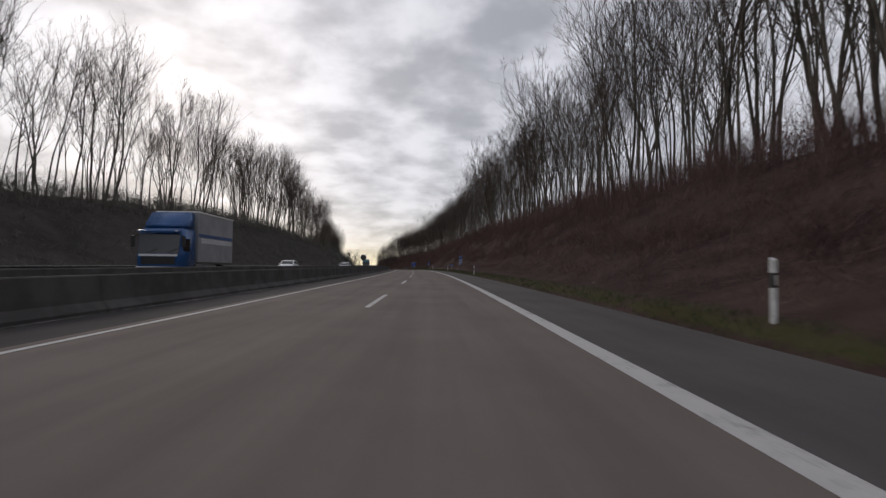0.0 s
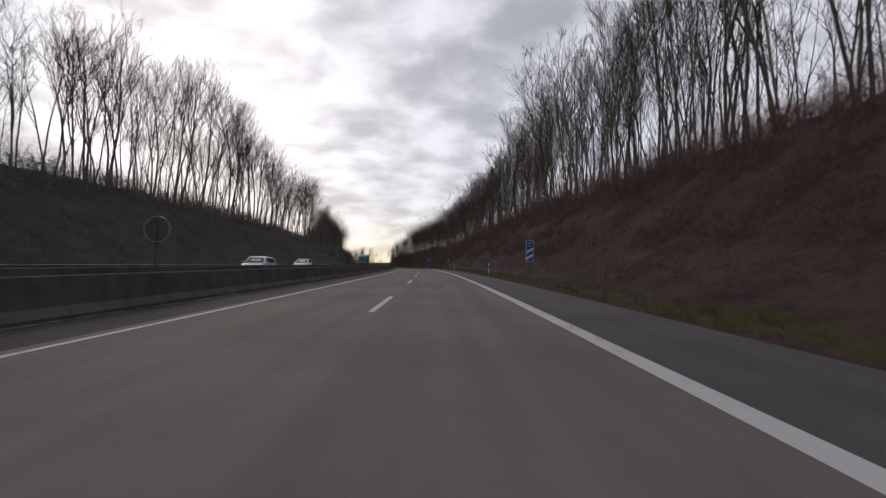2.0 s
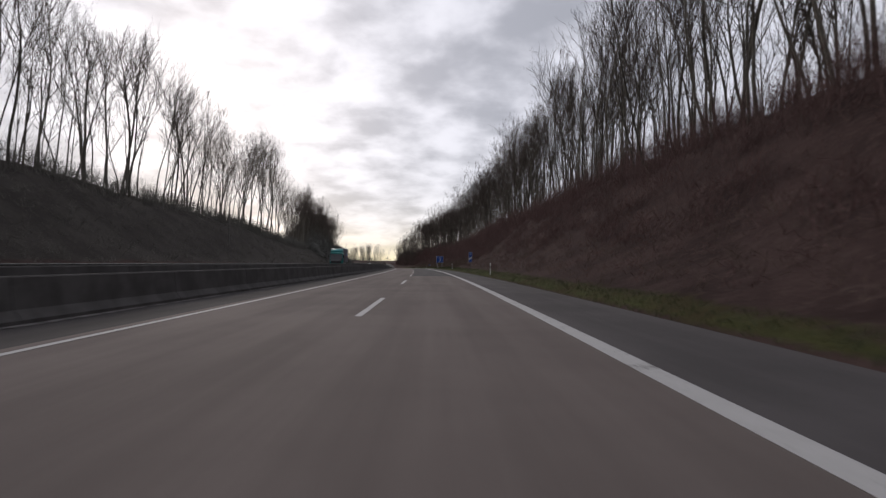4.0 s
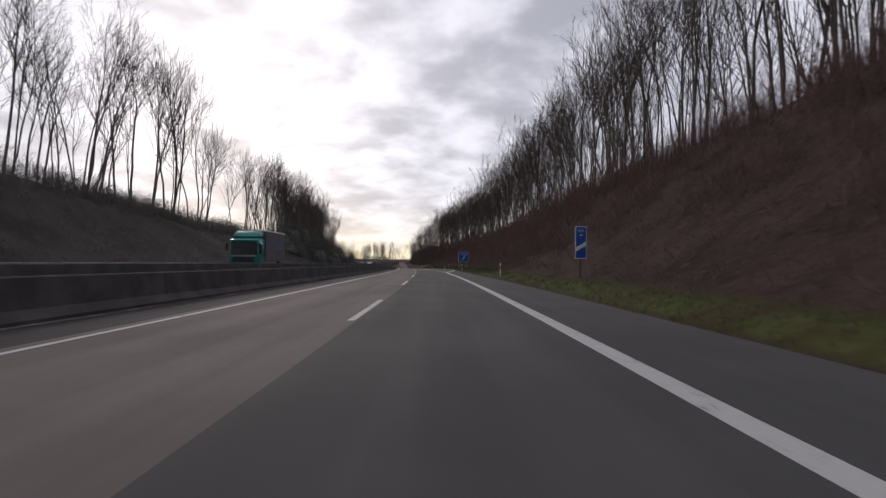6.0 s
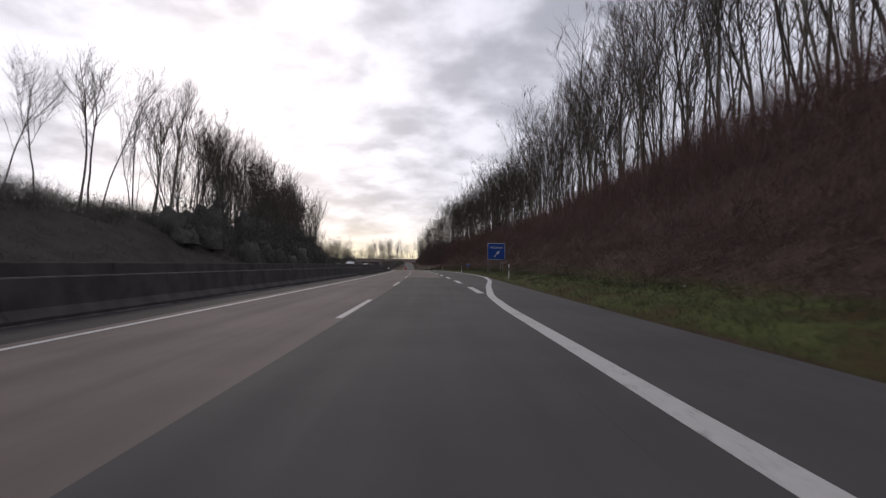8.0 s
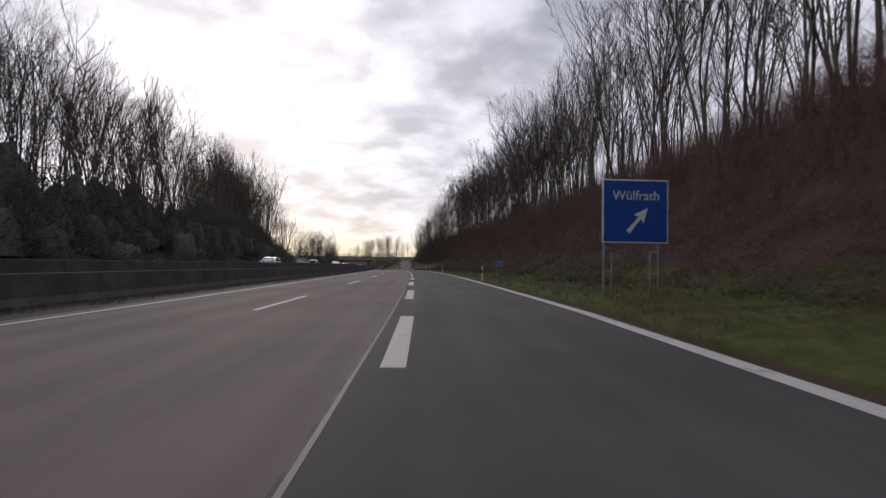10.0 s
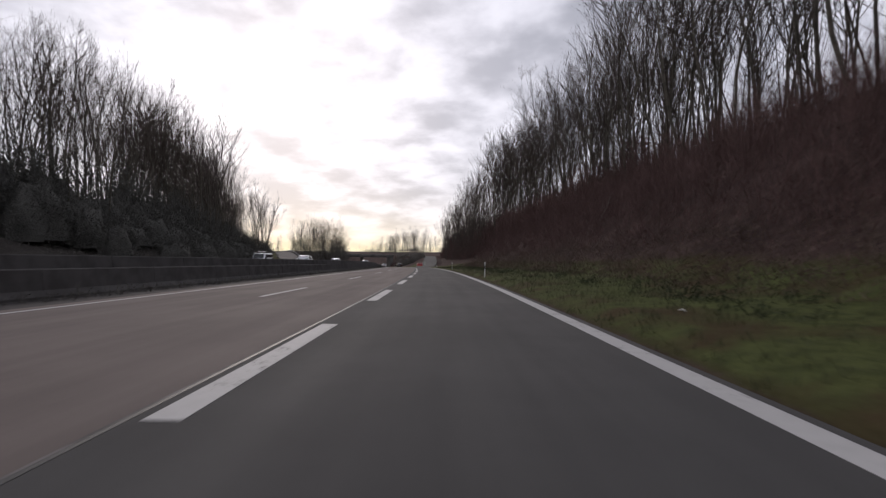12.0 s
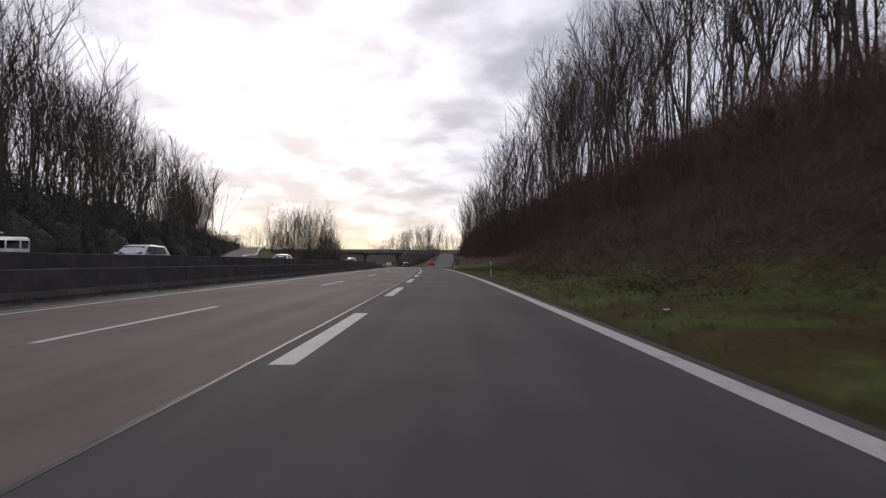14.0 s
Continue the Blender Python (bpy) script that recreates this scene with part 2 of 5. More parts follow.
def box(size, centre=(0, 0, 0), bevel=0.0, bm=None, turn=None):
    bm = bm or bmesh.new()
    m = Matrix.Translation(centre) @ (turn or Matrix()) @ Matrix.Diagonal((*size, 1))
    made = bmesh.ops.create_cube(bm, size=1.0, matrix=m)["verts"]
    if bevel:
        edges = list({e for v in made for e in v.link_edges})
        bmesh.ops.bevel(bm, geom=edges, offset=bevel, segments=2, affect="EDGES", profile=0.6)
    return bm


def rod(a, b, r, sides=10, bm=None, r2=None):
    bm = bm or bmesh.new()
    a, b = Vector(a), Vector(b)
    m = Matrix.Translation((a + b) / 2) @ (b - a).to_track_quat("Z", "Y").to_matrix().to_4x4()
    bmesh.ops.create_cone(bm, cap_ends=True, segments=sides, radius1=r, radius2=r if r2 is None else r2, depth=(b - a).length, matrix=m)
    return bm


def extrude(profile, lo, hi, bm=None, axis="x"):
    """A closed outline of (a, b) pairs drawn out along one axis. x: pairs are y, z; y: pairs are x, z; z: pairs are x, y."""
    bm = bm or bmesh.new()
    place = {"x": lambda a, b, c: (c, a, b), "y": lambda a, b, c: (a, c, b), "z": lambda a, b, c: (a, b, c)}[axis]
    near = [bm.verts.new(place(a, b, lo)) for a, b in profile]
    far = [bm.verts.new(place(a, b, hi)) for a, b in profile]
    bm.faces.new(near)
    bm.faces.new(far[::-1])
    for k in range(len(profile)):
        j = (k + 1) % len(profile)
        bm.faces.new((near[k], far[k], far[j], near[j]))
    bmesh.ops.recalc_face_normals(bm, faces=bm.faces[:])
    return bm


def ramp(table):
    """A piecewise straight function of the distance along the road."""
    xs, ys = zip(*table)
    return lambda s: float(np.interp(s, xs, ys))


def steps(lo, hi, gap):
    return list(np.linspace(lo, hi, max(2, int(round((hi - lo) / gap)) + 1)))


def ribbon(name, left, right, stops, top, mat, thick=0.12):
    """A slab along the road between two edges (numbers or functions of the distance), with uv in metres."""
    fl = left if callable(left) else (lambda s: left)
    fr = right if callable(right) else (lambda s: right)
    ft = top if callable(top) else (lambda s: top)
    verts, faces, uvs = [], [], []
    for s in stops:
        a, b, z = fl(s), fr(s), ft(s)
        for u, h in ((a, z - thick), (a, z), (b, z), (b, z - thick)):
            verts.append(W(s, u, h))
            uvs.append((u, s))
    for k in range(len(stops) - 1):
        i, j = 4 * k, 4 * k + 4
        for a in range(3):
            faces.append((i + a, j + a, j + a + 1, i + a + 1)[::-1])
    faces.append((0, 1, 2, 3)[::-1])
    e = 4 * (len(stops) - 1)
    faces.append((e, e + 1, e + 2, e + 3))
    me = mesh_of(name, verts, faces, mat)
    layer = me.uv_layers.new(name="UVMap")
    order = np.empty(len(me.loops), dtype=np.int32)
    me.loops.foreach_get("vertex_index", order)
    layer.data.foreach_set("uv", np.array(uvs, dtype=np.float32)[order].ravel())
    return me

# ---- the lie of the land ----
LANE_LINE = -1.82
left_line = ramp([(-400, -5.48), (220, -5.48), (310, -5.22), (900, -5.22)])
exit_line = ramp([(-300, 2.28), (233, 2.28), (239, 2.5), (248, 3.45), (260, 5.0), (272, 6.1), (284, 6.5), (310, 6.5), (345, 6.7), (475, 6.7)])
pave_edge = ramp([(-300, 4.95), (232, 4.95), (244, 5.2), (262, 5.8), (284, 6.8), (320, 6.82), (345, 7.05), (474, 7.05), (500, 4.6), (900, 4.6)])
grass_edge = ramp([(-300, 5.9), (120, 6.0), (150, 6.3), (195, 6.6), (215, 7.2), (230, 8.6), (250, 10.6), (280, 12.5), (330, 14.0), (420, 14.0), (480, 12.5), (520, 8.5), (560, 5.5), (900, 5.5)])
foot_right = ramp([(-300, 6.6), (190, 6.8), (215, 7.3), (240, 9.2), (290, 11.5), (340, 12.5), (470, 12.0), (510, 13.5), (540, 17.5), (575, 23), (605, 30), (640, 14), (900, 12)])
crest_right = ramp([(-300, 21), (200, 21), (300, 24.5), (360, 25), (470, 24), (540, 23.5), (575, 29), (605, 36), (640, 24), (900, 24)])
top_right = ramp([(-300, 7), (20, 7.3), (60, 9.0), (110, 10.0), (170, 11.3), (210, 10.6), (260, 10.6), (310, 9.6), (370, 9.6), (430, 9.6), (540, 9.0), (565, 7.5), (620, 6.5), (740, 7.3), (860, 8.0), (950, 9.0), (1150, 9.0), (1400, 5.0), (1600, 0)])
foot_left = ramp([(-300, -22), (380, -22), (600, -46), (720, -30), (900, -25)])
crest_left = ramp([(-300, -36), (380, -37), (600, -76), (720, -52), (900, -40)])
top_left = ramp([(-300, 6.0), (30, 6.4), (60, 7.8), (85, 8.9), (120, 9.6), (180, 9.4), (225, 8.0), (250, 6.6), (300, 6.4), (380, 5.5), (480, 5.0), (580, 4.0), (620, 6.5), (680, 6.0), (800, 5.0), (1200, 1.0), (1600, 0)])


raised = ramp([(-300, 0.12), (100, 0.14), (200, 0.25), (400, 0.50), (900, 0.50)])   # the opposite carriageway lies higher


# slip roads: their middle, and their height over the motorway
slip_mid = ramp([(440, 4.35), (475, 5.2), (510, 9.3), (540, 14.0), (570, 19.0), (612, 28.5)])
slip_up = ramp([(470, -0.05), (510, 1.1), (540, 3.1), (570, 5.0), (612, 6.4)])
ramp_mid = ramp([(425, -23), (455, -28), (478, -34.5), (520, -43), (560, -50), (600, -57)])
ramp_up = ramp([(425, 0.6), (455, 1.6), (478, 3.0), (520, 5.2), (560, 6.0), (600, 6.4)])
BRIDGE_AT = 618.0


def made_ground(s, u):
    """Fill under the slip roads and the road that crosses on the bridge."""
    z = -9.0
    if 468 < s < 614:
        z = max(z, slip_up(s) - 0.15 - 0.55 * max(0.0, abs(u - slip_mid(s)) - 3.2))
    if 425 < s < 604:
        z = max(z, ramp_up(s) - 0.15 - 0.55 * max(0.0, abs(u - ramp_mid(s)) - 3.2))
    if u > 8 or u < -30:
        z = max(z, 6.3 - 0.6 * max(0.0, abs(s - BRIDGE_AT) - 5.0))
    return z


def lumps(s, u, size, height):
    return noise.noise(Vector((s / size, u / size, 0.37))) * height


def land(s, u):
    """Height of the ground."""
    z = natural(s, u)
    return max(z, made_ground(s, u)) if 420 < s < 640 and (u > pave_edge(s) + 0.3 or u < -22) else z


def natural(s, u):
    if u >= pave_edge(s) + 0.05:
        e, f, c, top = pave_edge(s), foot_right(s), crest_right(s), top_right(s)
        if u < f:
            k = (u - e) / max(f - e, 0.1)
            return -0.03 + 0.28 * min(1, (u - e) / 0.7) + 0.35 * k * k + lumps(s, u, 2.5, 0.05)
        k = min((u - f) / (c - f), 1.0)
        rise = k - 0.06 * math.sin(2 * math.pi * k)
        z = 0.6 + (top - 0.6) * rise + lumps(s, u, 5.0, 0.55) * min(1, 3 * k) + lumps(s, u, 1.6, 0.18) * min(1, 3 * k)
        return z + max(0, min(u - c, 60)) * 0.06
    if u <= -20.6:
        f, c, top = foot_left(s), crest_left(s), top_left(s)
        if u > f:
            return raised(s) - 0.05 + lumps(s, u, 3.0, 0.06)
        k = min((f - u) / (f - c), 1.0)
        z = raised(s) + (top - raised(s)) * (k - 0.06 * math.sin(2 * math.pi * k)) + lumps(s, u, 5.0, 0.6) * min(1, 3 * k) + lumps(s, u, 1.7, 0.15) * k
        return z + max(0, min(c - u, 40)) * 0.03
    return -0.16 if u < -7.2 or u > -6.3 else 0.0


def ground_sheet():
    stops = [-1500, -900, -500, -300, -200, -150] + steps(-120, -40, 10) + steps(-36, 642, 3) + steps(650, 780, 10) + [800, 850, 900, 1000, 1150, 1300, 1600, 2000, 2600, 3500]
    verts, faces, grassy = [], [], []
    for s in stops:
        f, c = foot_left(s), crest_left(s)
        far = float(np.interp(s, [450, 620], [1.0, 0.4]))
        cols = [v * far for v in (-1500, -1000, -650, -400)] + [-150 - 110 * far, -130 - 50 * far, -110 - 20 * far, -100] + [min(c - d, c) for d in (16, 10, 5, 2)]
        cols = [v for v in cols if v < c - 1.9] + list(np.linspace(c, f, 13)) + list(np.linspace(f + 0.3, -20.8, 2)) + [-20.4, -12, -8.9, -8.0, -7.0, 0]
        e, f, c = pave_edge(s), foot_right(s), crest_right(s)
        cols += [e - 0.4] + [e + 0.06, e + 0.35, e + 0.8, e + 1.3] + list(np.linspace(min(e + 1.8, f - 0.25), f, 5)) + list(np.linspace(f, c, 16))[1:] + [c + d for d in (2, 5, 10, 18, 30, 60, 120, 220, 400, 700, 1100, 1500)]
        verts.append([(s, u) for u in cols])
    width = max(len(r) for r in verts)
    flat = []
    for r in verts:
        while len(r) < width:
            r.insert(1, ((r[0][0]), (r[0][1] + r[1][1]) / 2))
        for s, u in r:
            far = max(0.0, min(1.0, (abs(u) - 150) / 250))
            z = land(s, u)
            flat.append(W(s, u, z * (1 - far) + 2.0 * far))
            g = 0.0
            if pave_edge(s) < u:
                g = 1.0 - max(0, min(1, (u - grass_edge(s) + 0.8) / 1.6))
                g *= float(np.interp(s, [100, 175], [0.68, 1.0]))
                if u < pave_edge(s) + 0.3:
                    g *= 0.4
            elif u < -24:
                g = 0.85 if 430 < s < 604 and made_ground(s, u) > natural(s, u) else -0.6
            elif u < -20:
                g = 0.4
            grassy.append(g)
    for a in range(len(stops) - 1):
        for b in range(width - 1):
            i = a * width + b
            faces.append((i, i + 1, i + width + 1, i + width))
    me = mesh_of("ground", flat, faces, GROUND, True)
    me.attributes.new("grassy", "FLOAT", "POINT").data.foreach_set("value", grassy)
    tagged(new("ground", me), "motorway cutting with brown leaf litter slopes and green grass verges", "ground", kind="structure")


ground_sheet()

# ---- carriageways ----
LONG = [-400, -200, -100] + steps(-60, 720, 6) + [800, 1000, 1400, 2000]


def road_part(name, label, left, right, stops, top, mat):
    return tagged(new(name, ribbon(name, left, right, stops, top, mat)), label, "road", kind="structure")


road = road_part("road", "worn brownish asphalt overtaking lane of a motorway", -5.8, LANE_LINE + 0.12, LONG, 0.0, OLD)
road_part("road_right_lane", "worn brownish asphalt driving lane", LANE_LINE + 0.12, 1.60, [-400, -200, -100] + steps(-60, 158.5, 6), 0.0, OLD)
road_part("road_patch", "darker resurfaced asphalt on the driving lane", LANE_LINE + 0.12, 1.60, steps(158.5, 268, 6), 0.0, NEW)
road_part("road_right_lane_far", "worn brownish asphalt driving lane by the exit", LANE_LINE + 0.12, 1.60, steps(268, 720, 6) + [800, 1000, 1400, 2000], 0.0, OLD)
road_part("pavement_brown_edge", "worn asphalt strip beside the edge line", 1.60, 2.42, [-400, -200, -100] + steps(-60, 158.5, 6), 0.0, OLD)
road_part("pavement_shoulder", "dark grey asphalt hard shoulder", 2.42, pave_edge, [-400, -200, -100] + steps(-60, 158.5, 6), 0.0, EDGE)
road_part("road_exit_lane", "dark fresh asphalt exit lane with hard shoulder", 1.60, pave_edge, steps(158.5, 720, 4) + [800, 1000, 1400, 2000], 0.0, NEW)
road_part("road_opposite", "worn asphalt of the opposite carriageway", -20.5, -8.75, LONG, raised, OLD)


def mark(name, left, right, stops, parent, top=0.005):
    return part(name, ribbon(name, left, right, stops, top, PAINT, 0.004), None, parent)


tagged(new("trim_edge_line", ribbon("trim_edge_line", lambda s: left_line(s) - 0.065, lambda s: left_line(s) + 0.065, LONG, 0.005, PAINT, 0.004)), "thin white painted edge line along the median", "road marking", kind="structure")
tagged(new("trim_wide_line", ribbon("trim_wide_line", lambda s: exit_line(s) - 0.15, lambda s: exit_line(s) + 0.15, [-400, -200, -100] + steps(-60, 226, 6) + steps(228, 290, 2) + steps(296, 475, 6), 0.005, PAINT, 0.004)),
       "wide white painted edge line that swings out at the exit", "road marking", kind="structure")
tagged(new("trim_seam", ribbon("trim_seam", 1.57, 1.60, steps(268, 480, 6), 0.003, SEAM, 0.003)), "weathered tar seam between old and new asphalt", "road seam", kind="structure")
tagged(new("trim_joint", ribbon("trim_joint", 1.602, 1.65, steps(268, 480, 6), 0.003, TAR, 0.003)), "black bitumen joint beside the exit lane", "road seam", kind="structure")
tagged(new("trim_far_line", ribbon("trim_far_line", -9.75, -9.6, LONG, lambda s: raised(s) + 0.005, PAINT, 0.004)), "white edge line of the opposite carriageway", "road marking", kind="structure")
for k in range(-4, 40):
    s = -3.9 + 18 * k
    mark("lane_dash", LANE_LINE - 0.075, LANE_LINE + 0.075, [s, s + 3, s + 6], road)
for k in range(0, 19):
    s = 240.8 + 12 * k
    c = float(np.interp(s, [240, 300, 380, 900], [2.35, 1.86, 2.06, 2.06]))
    mark("exit_dash", c - 0.18, c + 0.12, [s, s + 3, s + 6], road)
for k in range(-4, 40):
    s = 4 + 18 * k
    mark("lane_dash", -13.4, -13.25, [s, s + 3, s + 6], road, lambda q: raised(q) + 0.005)

# ---- median barrier and guard rail ----
BARRIER = [(-0.32, 0.0), (0.32, 0.0), (0.32, 0.08), (0.17, 0.26), (0.10, 0.83), (0.08, 0.86), (-0.08, 0.86), (-0.10, 0.83), (-0.17, 0.26), (-0.32, 0.08)]


def profile_along(name, outline, middle, stops, base, mat, smooth=False):
    verts, faces = [], []
    c = middle if callable(middle) else (lambda s: middle)
    z = base if callable(base) else (lambda s: base)
    n = len(outline)
    for s in stops:
        for a, b in outline:
            verts.append(W(s, c(s) + a, z(s) + b))
    for k in range(len(stops) - 1):
        for a in range(n):
            b = (a + 1) % n
            faces.append((k * n + a, k * n + b, (k + 1) * n + b, (k + 1) * n + a))
    faces += [tuple(range(n))[::-1], tuple(range((len(stops) - 1) * n, len(stops) * n))]
    return mesh_of(name, verts, faces, mat, smooth)


barrier_at = ramp([(-400, -7.85), (130, -7.8), (280, -7.45), (900, -7.45)])
median = tagged(new("median_ground", ribbon("median_ground", -8.76, -5.8, LONG, 0.0, DIRTY)), "dirty asphalt strip under the median barrier", "ground", kind="structure")
tagged(new("trim_grit", ribbon("trim_grit", lambda s: barrier_at(s) + 0.30, lambda s: barrier_at(s) + 0.44 + 0.06 * math.sin(s * 0.9) + 0.05 * math.sin(s * 0.37), steps(-60, 600, 2), 0.012, GRIT, 0.012)), "pale grit gathered along the foot of the barrier", "grit", kind="structure")
barrier = thing("concrete_barrier", "soot-darkened concrete safety barrier along the median", "barrier")
for k in range(-14, 112):
    a = 6.0 * k
    part("barrier_element", profile_along("barrier_element", BARRIER, barrier_at, [a + 0.012, a + 3, a + 5.988], 0.002, CONCRETE), None, barrier)
far_barrier = thing("concrete_barrier", "dark concrete safety barrier of the raised opposite carriageway", "barrier")
for k in range(-14, 112):
    a = 6.0 * k
    part("barrier_element", profile_along("barrier_element", BARRIER, -9.1, [a + 0.012, a + 3, a + 5.988], raised, CONCRETE), None, far_barrier)
WAVE = [(0.02, 0.00), (0.085, 0.04), (0.085, 0.09), (0.03, 0.135), (0.03, 0.175), (0.085, 0.22), (0.085, 0.27), (0.02, 0.31), (0.014, 0.31), (0.075, 0.265), (0.075, 0.225), (0.02, 0.18), (0.02, 0.13), (0.075, 0.085), (0.075, 0.045), (0.014, 0.0)]
rail = thing("guard_rail", "weathered dark steel guard rail beside the opposite carriageway", "guard rail")
part("rail_beam", profile_along("rail_beam", WAVE, -21.1, steps(-80, 560, 8), lambda s: raised(s) + 0.45, DULL), None, rail)
post_mesh = mesh_of("rail_post", *(lambda o: ([(a, b, z) for z in (-0.3, 0.74) for a, b in o], [tuple(range(8))[::-1], tuple(range(8, 16))] + [(k, (k + 1) % 8, 8 + (k + 1) % 8, 8 + k) for k in range(8)]))(
    [(-0.05, -0.03), (-0.042, -0.03), (-0.042, 0.022), (0.0, 0.022), (0.0, -0.03), (0.008, -0.03), (0.008, 0.03), (-0.05, 0.03)]), STEEL)
for k in range(-20, 140):
    part("rail_post", post_mesh, None, rail).matrix_basis = at(4.0 * k, -21.1, raised(4.0 * k))


# ---- bare trees ----
class Tubes:
    """Gathers tapered tubes into one mesh."""

    def __init__(self):
        self.v, self.f = [], []

    def tube(self, pts, radii, sides):
        base = len(self.v)
        n = len(pts)
        for k, p in enumerate(pts):
            way = (pts[min(k + 1, n - 1)] - pts[max(k - 1, 0)]).normalized()
            side = way.cross(Vector((0.31, 0.87, 0.2)))
            if side.length < 1e-3:
                side = Vector((1, 0, 0))
            side.normalize()
            other = way.cross(side)
            r = radii[k]
            for a in range(sides):
                w = 2 * math.pi * a / sides
                self.v.append(p + side * (r * math.cos(w)) + other * (r * math.sin(w)))
        for k in range(n - 1):
            for a in range(sides):
                b = (a + 1) % sides
                i, j = base + k * sides, base + (k + 1) * sides
                self.f.append((i + a, i + b, j + b, j + a))

    def sliver(self, a, b, r):
        """The finest twigs: one thin face each."""
        side = (b - a).cross(Vector((0.3 + a.x, 0.5 - a.y, 0.81 + a.z))).normalized() * r
        i = len(self.v)
        self.v += [a + side, a - side, b]
        self.f.append((i, i + 1, i + 2))

    def spike(self, a, b, r):
        """A twig: three sides that meet in a point."""
        way = b - a
        side = way.cross(Vector((0.3, 0.5, 0.81))).normalized() * r
        other = way.cross(side).normalized() * r
        i = len(self.v)
        self.v += [a + side, a - side * 0.5 + other * 0.87, a - side * 0.5 - other * 0.87, b]
        self.f += [(i, i + 1, i + 3), (i + 1, i + 2, i + 3), (i + 2, i, i + 3)]

    def mesh(self, name, mat, smooth=True):
        return mesh_of(name, self.v, self.f, mat, smooth)


